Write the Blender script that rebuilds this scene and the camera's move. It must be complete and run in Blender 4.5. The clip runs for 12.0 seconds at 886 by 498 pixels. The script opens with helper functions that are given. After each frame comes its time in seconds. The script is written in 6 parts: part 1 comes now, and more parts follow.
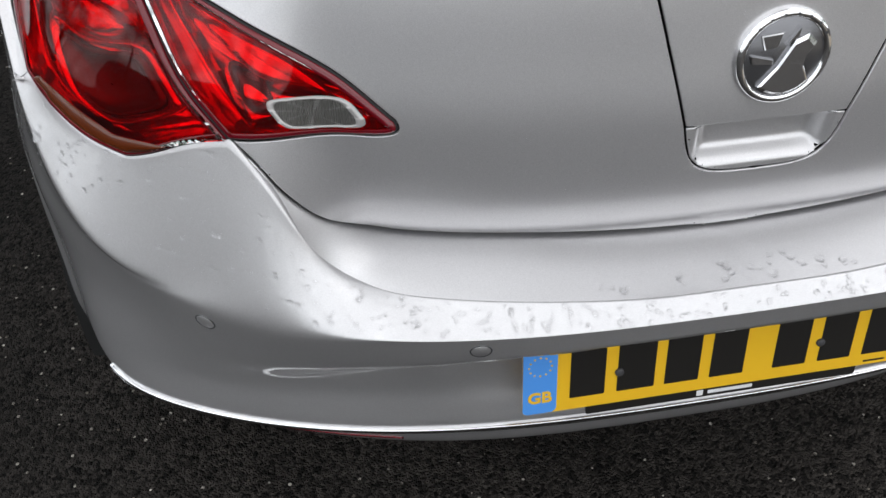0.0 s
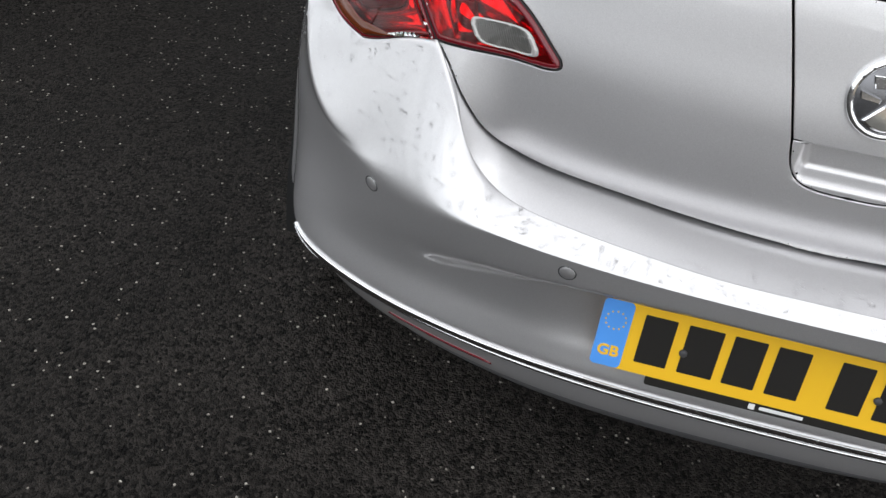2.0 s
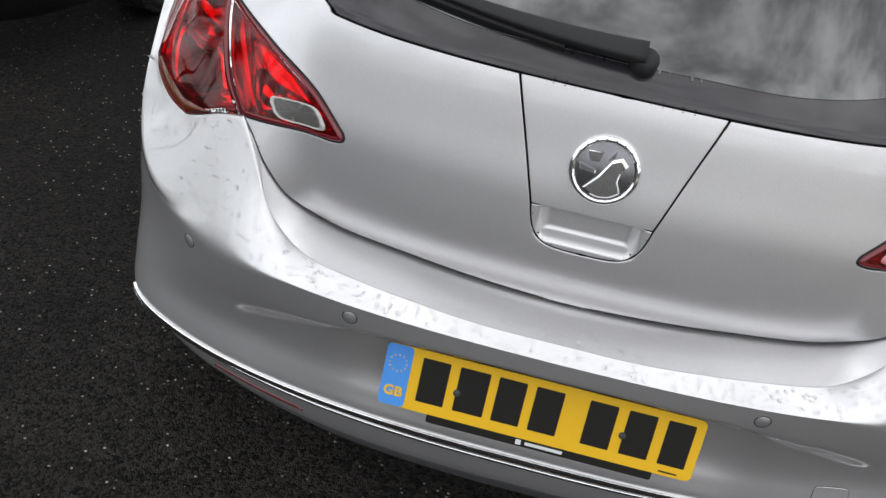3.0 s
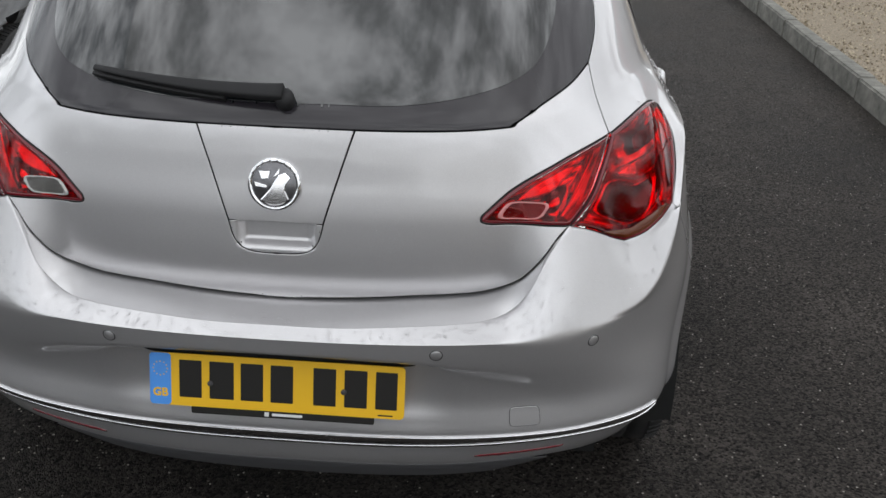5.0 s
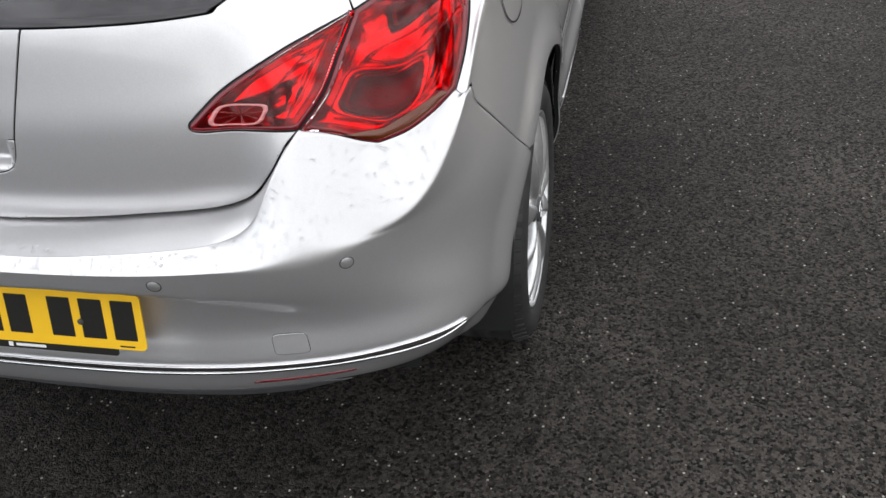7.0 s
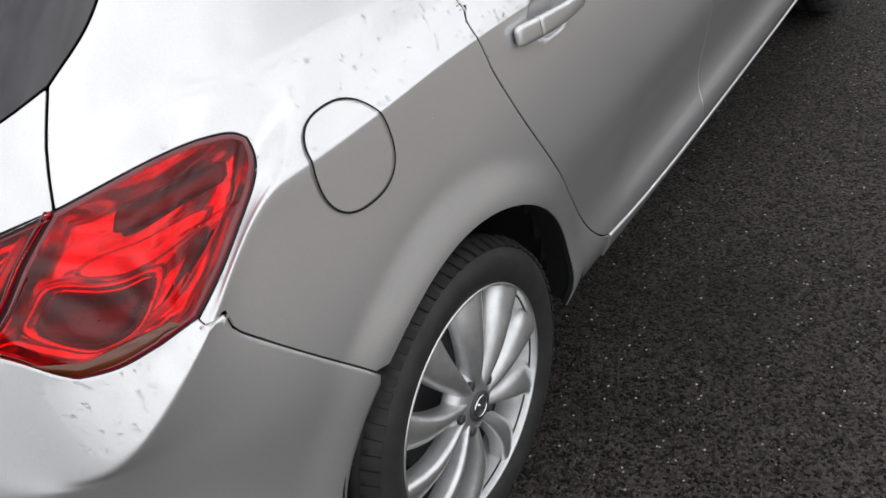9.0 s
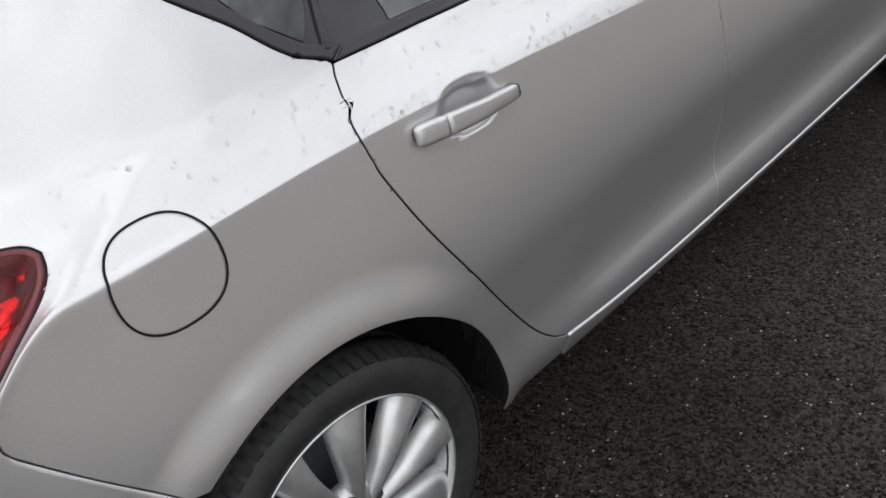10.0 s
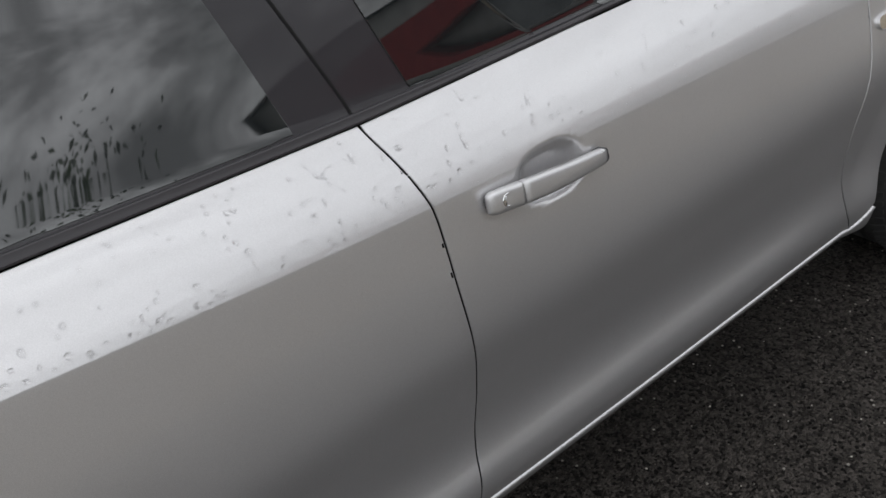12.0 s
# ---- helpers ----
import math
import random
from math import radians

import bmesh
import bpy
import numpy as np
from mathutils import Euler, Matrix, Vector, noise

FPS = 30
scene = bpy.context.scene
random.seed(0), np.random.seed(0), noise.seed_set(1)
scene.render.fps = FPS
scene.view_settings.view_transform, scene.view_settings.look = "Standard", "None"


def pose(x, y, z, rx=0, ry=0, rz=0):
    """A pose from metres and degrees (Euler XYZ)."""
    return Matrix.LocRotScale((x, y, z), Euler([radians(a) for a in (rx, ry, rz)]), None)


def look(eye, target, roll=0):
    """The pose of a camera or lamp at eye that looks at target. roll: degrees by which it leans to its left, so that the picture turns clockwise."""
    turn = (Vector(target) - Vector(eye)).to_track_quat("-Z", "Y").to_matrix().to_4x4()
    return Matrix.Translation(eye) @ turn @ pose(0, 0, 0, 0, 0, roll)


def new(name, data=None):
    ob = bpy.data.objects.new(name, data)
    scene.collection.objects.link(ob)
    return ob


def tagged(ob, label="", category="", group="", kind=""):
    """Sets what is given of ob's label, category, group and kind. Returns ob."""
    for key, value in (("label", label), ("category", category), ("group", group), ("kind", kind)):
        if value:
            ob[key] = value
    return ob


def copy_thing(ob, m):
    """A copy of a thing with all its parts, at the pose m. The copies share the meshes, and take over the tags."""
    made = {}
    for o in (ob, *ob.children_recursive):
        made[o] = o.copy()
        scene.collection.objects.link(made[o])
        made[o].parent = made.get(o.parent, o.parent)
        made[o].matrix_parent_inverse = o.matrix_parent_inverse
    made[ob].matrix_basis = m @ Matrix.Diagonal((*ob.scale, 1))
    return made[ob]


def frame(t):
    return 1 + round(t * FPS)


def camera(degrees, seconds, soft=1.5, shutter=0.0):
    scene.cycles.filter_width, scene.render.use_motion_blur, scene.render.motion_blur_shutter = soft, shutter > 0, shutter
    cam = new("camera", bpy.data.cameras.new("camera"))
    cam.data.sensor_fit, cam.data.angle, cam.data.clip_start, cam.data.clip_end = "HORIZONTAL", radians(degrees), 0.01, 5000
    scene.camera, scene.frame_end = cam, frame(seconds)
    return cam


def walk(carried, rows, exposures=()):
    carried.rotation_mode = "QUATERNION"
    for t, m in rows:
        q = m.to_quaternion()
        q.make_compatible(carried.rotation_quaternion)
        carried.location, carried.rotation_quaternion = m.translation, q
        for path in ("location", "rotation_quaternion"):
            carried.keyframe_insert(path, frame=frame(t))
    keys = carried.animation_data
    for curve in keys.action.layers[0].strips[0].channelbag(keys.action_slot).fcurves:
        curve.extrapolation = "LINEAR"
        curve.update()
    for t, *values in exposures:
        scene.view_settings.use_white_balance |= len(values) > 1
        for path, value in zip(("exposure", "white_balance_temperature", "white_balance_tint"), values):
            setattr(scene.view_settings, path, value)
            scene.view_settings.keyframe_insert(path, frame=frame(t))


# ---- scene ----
cam = camera(50.3, 12.0)
PATH = [
    (0, (-0.488, -0.669, 1.486), (-0.23, 0.696, 0.047), 0.5),
    (0.5, (-0.433, -0.702, 1.444), (-0.393, 0.7, 0.019), 7.5),
    (1, (-0.414, -0.749, 1.412), (-0.561, 0.688, 0.029), 8.0),
    (1.5, (-0.407, -0.877, 1.419), (-0.6, 0.594, 0.078), 8.2),
    (2, (-0.343, -1.027, 1.45), (-0.576, 0.505, 0.185), 8.0),
    (2.5, (-0.267, -1.109, 1.484), (-0.4, 0.507, 0.314), 11.1),
    (3, (-0.089, -1.187, 1.517), (-0.25, 0.506, 0.465), 10.9),
    (3.2, (-0.011, -1.202, 1.533), (-0.241, 0.497, 0.504), 9.9),
    (4.8, (0.386, -1.582, 1.583), (0.282, 0.239, 0.763), 3.1),
    (5, (0.427, -1.583, 1.586), (0.313, 0.227, 0.743), 1.7),
    (5.5, (0.65, -1.545, 1.579), (0.476, 0.226, 0.666), -3.1),
    (6, (0.857, -1.475, 1.563), (0.57, 0.216, 0.535), -5.2),
    (6.5, (0.981, -1.351, 1.554), (0.652, 0.268, 0.426), -5.9),
    (6.7, (1.025, -1.265, 1.563), (0.683, 0.337, 0.416), -5.3),
    (8.3, (1.529, -0.606, 1.577), (0.643, 0.772, 0.429), -10.4),
    (8.5, (1.559, -0.498, 1.577), (0.643, 0.864, 0.436), -9.6),
    (9, (1.652, -0.265, 1.567), (0.634, 1.02, 0.421), -10.5),
    (9.5, (1.807, -0.02, 1.579), (0.639, 1.135, 0.438), -12.4),
    (10, (1.868, 0.197, 1.585), (0.601, 1.268, 0.467), -11.5),
    (10.5, (1.85, 0.488, 1.588), (0.59, 1.585, 0.489), -9.0),
    (11, (1.839, 0.762, 1.572), (0.617, 1.873, 0.444), -8.4),
    (11.5, (1.858, 1.073, 1.582), (0.507, 2.033, 0.463), -10.2),
    (12, (1.799, 1.317, 1.561), (0.407, 2.21, 0.436), -10.7),
]
EXPOSURES = [(0, -.22), (1.0, -.08), (2.0, .06), (3.2, -.2), (4.8, -.5), (5.5, -.48), (6.0, -.18), (6.5, .15), (8.3, -.22), (9.5, -.14), (10.0, -.3), (10.5, -.32), (11.2, -.25), (12, -.6)]
walk(cam, [(t, look(eye, target, roll)) for t, eye, target, roll in PATH], EXPOSURES)

# ---- daylight: broken cloud, soft high sun ----
world = bpy.data.worlds.new("overcast_sky")
scene.world = world
world.use_nodes = True
wn, wl = world.node_tree.nodes, world.node_tree.links
wn.clear()
sky = wn.new("ShaderNodeTexSky")
sky.sky_type, sky.sun_disc = "NISHITA", False
sky.sun_elevation, sky.sun_rotation = radians(48), radians(117)
coord = wn.new("ShaderNodeTexCoord")
stretch = wn.new("ShaderNodeMapping")
stretch.inputs["Scale"].default_value = (1.0, 1.0, 1.9)
cloud = wn.new("ShaderNodeTexNoise")
cloud.inputs["Scale"].default_value, cloud.inputs["Detail"].default_value, cloud.inputs["Roughness"].default_value = 5.2, 10, .60
cloud.inputs["Distortion"].default_value = .1
ramp = wn.new("ShaderNodeValToRGB")
for place, light in ((.33, 1.6), (.45, 5.2), (.55, 11.0), (.68, 17.0)):
    stop = ramp.color_ramp.elements.new(place)
    stop.color = (light * .97, light, light * 1.03, 1)
ramp.color_ramp.elements.remove(ramp.color_ramp.elements[0])
ramp.color_ramp.elements.remove(ramp.color_ramp.elements[-1])
mixsky = wn.new("ShaderNodeMix")
mixsky.data_type = "RGBA"
mixsky.inputs["Factor"].default_value = .9
out = wn.new("ShaderNodeOutputWorld")
back = wn.new("ShaderNodeBackground")
back.inputs["Strength"].default_value = .19
wl.new(coord.outputs["Generated"], stretch.inputs["Vector"])
wl.new(stretch.outputs["Vector"], cloud.inputs["Vector"])
wl.new(cloud.outputs["Fac"], ramp.inputs["Fac"])
wl.new(sky.outputs["Color"], mixsky.inputs["A"])
wl.new(ramp.outputs["Color"], mixsky.inputs["B"])
wl.new(mixsky.outputs["Result"], back.inputs["Color"])
wl.new(back.outputs["Background"], out.inputs["Surface"])
sun = new("sun", bpy.data.lights.new("sun", "SUN"))
sun.data.energy, sun.data.angle, sun.data.color = .9, radians(150), (1, .96, .9)
sun.matrix_world = look((8, -4, 10), (0, 0, 0))

# ---- materials ----


def material(name, color, rough=.5, metal=0.0, coat=0.0, coat_rough=.03, spec=.5, alpha=None, trans=0.0, ior=1.45):
    m = bpy.data.materials.new(name)
    m.use_nodes = True
    b = m.node_tree.nodes["Principled BSDF"]
    b.inputs["Base Color"].default_value = (*color, 1)
    b.inputs["Roughness"].default_value = rough
    b.inputs["Metallic"].default_value = metal
    b.inputs["Coat Weight"].default_value = coat
    b.inputs["Coat Roughness"].default_value = coat_rough
    b.inputs["Specular IOR Level"].default_value = spec
    b.inputs["Transmission Weight"].default_value = trans
    b.inputs["IOR"].default_value = ior
    return m


def bsdf(m):
    return m.node_tree.nodes["Principled BSDF"]


def node(m, kind, **values):
    n = m.node_tree.nodes.new(kind)
    for key, value in values.items():
        n.inputs[key.replace("_", " ")].default_value = value
    return n


def link(m, a, b):
    m.node_tree.links.new(a, b)


def noisy(m, scale, low, high, detail=6, rough=.6, space="Object"):
    """Colour between low and high by noise at a scale; returns the noise node."""
    c = node(m, "ShaderNodeTexCoord")
    n = node(m, "ShaderNodeTexNoise", Scale=scale, Detail=detail, Roughness=rough)
    r = node(m, "ShaderNodeValToRGB")
    r.color_ramp.elements[0].position, r.color_ramp.elements[0].color = .3, (*low, 1)
    r.color_ramp.elements[1].position, r.color_ramp.elements[1].color = .72, (*high, 1)
    link(m, c.outputs[space], n.inputs["Vector"])
    link(m, n.outputs["Fac"], r.inputs["Fac"])
    link(m, r.outputs["Color"], bsdf(m).inputs["Base Color"])
    return c, n, r


def bumped(m, source, strength, distance):
    b = node(m, "ShaderNodeBump", Strength=strength, Distance=distance)
    link(m, source, b.inputs["Height"])
    link(m, b.outputs["Normal"], bsdf(m).inputs["Normal"])
    return b


PAINT = material("silver_metallic_paint", (.58, .58, .585), .34, .78, 1.0, .03)
_c, _n, _r = noisy(PAINT, 900, (.583, .575, .585), (.683, .675, .685), 2, .5)
_f = node(PAINT, "ShaderNodeTexNoise", Scale=7.0, Detail=5.0)
_m = node(PAINT, "ShaderNodeMapRange", To_Min=.36, To_Max=.43)
link(PAINT, _c.outputs["Object"], _f.inputs["Vector"])
link(PAINT, _f.outputs["Fac"], _m.inputs["Value"])
link(PAINT, _m.outputs["Result"], bsdf(PAINT).inputs["Roughness"])
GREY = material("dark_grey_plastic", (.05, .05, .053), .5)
VALANCE = material("grey_valance", (.16, .16, .17), .38, .4)
BLACK = material("black_rubber", (.012, .012, .013), .7)
# near black that stands for the shade inside gaps and cavities
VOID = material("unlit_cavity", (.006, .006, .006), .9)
GLOSS = material("gloss_black_trim", (.02, .018, .022), .22, 0, .4)
CHROME = material("chrome", (.86, .86, .87), .05, 1)
GLASS = material("tinted_glass", (.010, .012, .013), .02, 0, .8, .02, 1.0)


def lens(name, tint, rough=.02):
    """Clear coloured plastic: tinted see-through with a glossy skin."""
    m = bpy.data.materials.new(name)
    m.use_nodes = True
    m.node_tree.nodes.remove(bsdf(m))
    clear = node(m, "ShaderNodeBsdfTransparent", Color=(*tint, 1))
    shine = node(m, "ShaderNodeBsdfGlossy", Color=(1, 1, 1, 1), Roughness=rough)
    fres = node(m, "ShaderNodeFresnel", IOR=1.36)
    mix = node(m, "ShaderNodeMixShader")
    link(m, fres.outputs["Fac"], mix.inputs["Fac"])
    link(m, clear.outputs["BSDF"], mix.inputs[1])
    link(m, shine.outputs["BSDF"], mix.inputs[2])
    link(m, mix.outputs["Shader"], m.node_tree.nodes["Material Output"].inputs["Surface"])
    return m


RED = lens("red_lamp_lens", (.93, .008, .040))
CLEAR = lens("clear_lamp_lens", (.9, .9, .9))
RIM = material("dark_red_lens_edge", (.13, .002, .008), .15, 0, .6)
FOGEDGE = material("pale_red_window_edge", (.55, .20, .20), .2, 0, .5)
LAMPEDGE = material("grey_window_edge", (.42, .41, .40), .25, .3)
REFLECTOR = material("lamp_reflector", (.8, .78, .78), .16, .92)
_c, _n, _r = noisy(REFLECTOR, 22, (.62, .60, .60), (.90, .88, .88), 2)
bumped(REFLECTOR, _n.outputs["Fac"], .12, .012)
AMBER = material("amber_reflector", (.10, .018, .002), .22, 0, .6)
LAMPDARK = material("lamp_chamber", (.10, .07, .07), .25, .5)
YELLOW = material("yellow_plate", (.80, .47, .02), .32, 0, .5)
BLUE = material("blue_band", (.08, .30, .78), .32, 0, .5)
INK = material("black_print", (.012, .011, .010), .35, 0, .4)
TYRE = material("tyre_rubber", (.022, .022, .023), .62)
_c, _n, _r = noisy(TYRE, 24, (.014, .014, .015), (.034, .033, .032), 6)
bumped(TYRE, _n.outputs["Fac"], .15, .004)
ALLOY = material("silver_alloy", (.66, .66, .67), .42, .85, .6, .05)
_c, _n, _r = noisy(ALLOY, 40, (.56, .56, .56), (.70, .70, .71), 5)
WATER = material("water", (1, 1, 1), 0, 0, 0, .03, .5, None, 1.0, 1.33)
_t = node(WATER, "ShaderNodeBsdfTransparent")
_x = node(WATER, "ShaderNodeMixShader", Fac=.34)
link(WATER, bsdf(WATER).outputs["BSDF"], _x.inputs[1])
link(WATER, _t.outputs["BSDF"], _x.inputs[2])
link(WATER, _x.outputs["Shader"], WATER.node_tree.nodes["Material Output"].inputs["Surface"])
LAMPGREY = material("ribbed_lamp_bed", (.42, .41, .39), .25, .5)
_c = node(LAMPGREY, "ShaderNodeTexCoord")
_w = node(LAMPGREY, "ShaderNodeTexWave", Scale=130.0, Distortion=1.0)
link(LAMPGREY, _c.outputs["Object"], _w.inputs["Vector"])
bumped(LAMPGREY, _w.outputs["Fac"], .8, .004)
SATIN = material("satin_trim_black", (.035, .032, .036), .38, 0, .1)

# ---- the car's shell: lofted rows that wrap from the tail's middle round the flank to the nose ----
# row: z at the wrap's knots, tail y, tail depth, tail powers, half widths (rear wheel, B-pillar, front wheel), nose y, nose depth
KNOTS = np.array([0, .22, .38, .52, .66, .8, 1, 2, 3, 4, 5.0])
SHELL = {
    "under":   ([.213, .213, .216, .230, .24, .22, .20, .19, .19, .20, .20], .125, .60, 2.5, 3.2, (.80, .80, .80), 4.15, .6),
    "hem":     ([.305, .305, .305, .305, .295, .28, .25, .245, .245, .22, .22], .050, .66, 2.8, 2.9, (.832, .855, .857), 4.28, .65),
    "strake":  ([.375, .375, .375, .38, .37, .36, .30, .295, .29, .33, .33], .026, .68, 2.7, 3.4, (.855, .879, .876), 4.33, .7),
    "strip":   ([.405, .405, .405, .41, .40, .39, .34, .335, .33, .40, .40], .010, .68, 2.75, 3.7, (.865, .886, .884), 4.34, .7),
    "scoop":   ([.49, .49, .49, .49, .48, .46, .43, .43, .43, .50, .50], .004, .72, 2.6, 3.5, (.876, .872, .877), 4.35, .72),
    "sensor":  ([.595, .595, .59, .585, .58, .56, .54, .54, .54, .58, .58], -.035, .74, 2.8, 2.9, (.885, .886, .890), 4.36, .74),
    "waist":   ([.657, .660, .660, .666, .672, .67, .65, .65, .65, .64, .64], -.044, .76, 3.2, 2.5, (.893, .899, .900), 4.36, .75),
    "bow":     ([.668, .669, .669, .672, .72, .77, .78, .76, .74, .68, .68], -.034, .84, 2.9, 2.9, (.876, .893, .890), 4.35, .75),
    "crease":  ([.680, .680, .678, .676, .805, .958, .955, .878, .806, .72, .72], -.02, .85, 2.6, 3.6, (.840, .863, .862), 4.34, .75),
    "shelf":   ([.688, .688, .692, .74, .835, .92, .943, .897, .855, .74, .74], .074, 1.0, 2.5, 3.6, (.850, .853, .848), 4.33, .75),
    "lip":     ([.740, .740, .745, .785, .865, .935, .958, .912, .87, .76, .76], .053, 1.0, 2.6, 3.7, (.840, .842, .836), 4.30, .75),
    "hatch":   ([.86, .86, .865, .88, .93, .985, .998, .938, .90, .79, .79], .054, 1.08, 2.75, 3.9, (.830, .832, .825), 4.24, .75),
    "brow":    ([.945, .945, .95, .96, .985, 1.01, 1.015, .965, .93, .82, .82], .068, 1.13, 2.9, 3.9, (.800, .800, .792), 4.16, .75),
    "belt":    ([1.045, 1.045, 1.05, 1.06, 1.07, 1.07, 1.05, .996, .965, .87, .87], .088, 1.1, 2.9, 3.8, (.768, .774, .765), 4.00, .75),
    "sash":    ([1.06, 1.06, 1.065, 1.075, 1.085, 1.085, 1.065, 1.011, .98, 1.0, 1.0], .097, 1.1, 2.9, 3.8, (.761, .767, .748), 3.25, .5),
    "light":   ([1.24, 1.24, 1.24, 1.24, 1.24, 1.24, 1.23, 1.21, 1.21, 1.23, 1.23], .27, .85, 2.9, 3.6, (.690, .700, .690), 2.78, .45),
    "rail":    ([1.40, 1.40, 1.40, 1.40, 1.40, 1.405, 1.41, 1.425, 1.42, 1.425, 1.425], .44, .70, 2.9, 3.6, (.610, .620, .60), 2.34, .4),
    "roof":    ([1.445, 1.445, 1.445, 1.447, 1.45, 1.455, 1.46, 1.475, 1.47, 1.465, 1.465], .50, .60, 2.8, 3.5, (.54, .56, .54), 2.26, .4),
    "crown":   ([1.475, 1.475, 1.475, 1.475, 1.475, 1.48, 1.485, 1.50, 1.495, 1.485, 1.485], .75, .45, 2.6, 3.0, (.30, .32, .30), 2.05, .4),
    "top":     ([1.485, 1.485, 1.485, 1.485, 1.485, 1.49, 1.49, 1.505, 1.50, 1.49, 1.49], 1.1, .2, 2.5, 2.5, (.0004, .0004, .0004), 1.8, .2),
}
NAMES = list(SHELL)
HIPS = {"hem": .02, "strake": .03, "strip": .022, "scoop": .024, "bow": .005, "crease": .056, "shelf": .075, "lip": .088, "hatch": .05, "brow": .008, "belt": -.01, "sash": -.012}


def slopes(xk, yk):
    """The knots of a monotone cubic with their slopes."""
    xk, yk = np.asarray(xk, float), np.asarray(yk, float)
    h, d = np.diff(xk), np.diff(yk) / np.diff(xk)
    m = np.zeros_like(yk)
    for i in range(1, len(xk) - 1):
        if d[i - 1] * d[i] > 0:
            w1, w2 = 2 * h[i] + h[i - 1], h[i] + 2 * h[i - 1]
            m[i] = (w1 + w2) / (w1 / d[i - 1] + w2 / d[i])
    m[0], m[-1] = d[0], d[-1]
    return xk, yk, m


def cubic(knots, x):
    xk, yk, m = knots
    i = np.clip(np.searchsorted(xk, x) - 1, 0, len(xk) - 2)
    h = xk[i + 1] - xk[i]
    s = (x - xk[i]) / h
    r = 1 - s
    return yk[i] * (1 + 2 * s) * r * r + m[i] * h * s * r * r + yk[i + 1] * s * s * (3 - 2 * s) - m[i + 1] * h * s * s * r


def row_knots(name):
    zs, y0, depth, p, q, widths, yf, df = SHELL[name]
    ys = [y0 + depth, 1.9, max(2.0, min(3.0, yf - df - .05)), yf - df]
    ys[1] = min(max(1.9, ys[0] + .05), ys[2] - .05)
    return slopes(KNOTS, zs), ys, slopes(ys, [widths[0], widths[1], widths[2], widths[2] - .012])


BLEND = [.30]
LOBE = slopes([0, .4, .5, .6, .7, .8, .9, 1, 1.3, 2, 5], [.02, .02, .028, .032, .010, -.003, -.005, -.001, .005, .011, .011])
ROWS_AT = {n: row_knots(n) for n in SHELL}


def row_points(name, u):
    """Points of one row at the wrap parameters u: 0 tail, 1 rear wheel, 2 B-pillar, 3 front wheel, 4 to 5 round the nose."""
    zs, y0, depth, p, q, widths, yf, df = SHELL[name]
    kz, ys, kx = ROWS_AT[name]
    z = cubic(kz, u)
    th = np.clip(u, 0, 1) * math.pi / 2
    g = np.clip(u, 0, 1) ** 2.5
    rear_x = widths[0] * (1 - (1 - g) ** q) ** (1 / p)
    rear_y = y0 + depth * g
    side_y = np.interp(u, [1, 2, 3, 4], ys)
    side_x = cubic(kx, side_y)
    hip = HIPS.get(name, 0) * np.exp(-((u - .58) / .13) ** 2)
    rear_x, rear_y = rear_x + hip * np.sin(th), rear_y - hip * np.cos(th)
    tf = np.clip(u - 4, 0, 1) * math.pi / 2
    front_x = (widths[2] - .012) * np.clip(np.cos(tf), 0, 1) ** (2 / 2.6)
    front_y = yf - df + df * np.sin(tf) ** (2 / 2.4)
    x = np.where(u <= 1, rear_x, np.where(u >= 4, front_x, side_x))
    y = np.where(u <= 1, rear_y, np.where(u >= 4, front_y, side_y))
    return np.stack([x, y, z], -1)


def all_rows(u):
    """Every row at the wrap parameters u; past the tail's corner the in-between rows lie on a smooth skin between the key rows."""
    r = {n: row_points(n, u) for n in NAMES}
    w = np.clip((u - BLEND[0]) / .12, 0, 1)
    w = (w * w * (3 - 2 * w))[:, None]
    th = np.clip(u, 0, 1) * math.pi / 2
    n = np.stack([np.sin(th), -np.cos(th), 0 * th], -1)
    lobe = cubic(LOBE, u)[:, None]
    flare = (np.clip((u - .34) / .1, 0, 1) * np.clip((.78 - u) / .12, 0, 1))[:, None]
    r["bow"] = r["bow"] * (1 - w) + w * (r["waist"] * .12 + r["crease"] * .88 + n * .001)
    for name, f in (("shelf", .10), ("lip", .25), ("hatch", .50), ("brow", .75)):
        r[name] = r[name] * (1 - w) + w * (r["crease"] * (1 - f) + r["belt"] * f + n * lobe * (4 * f * (1 - f) * (1 - flare) + 6.75 * f * f * (1 - f) * flare))
    rows = np.stack([r[k] for k in NAMES])
    rows[:, u < 1e-4, 0] = 0
    rows[:, u > 5 - 1e-4, 0] = 0
    return rows


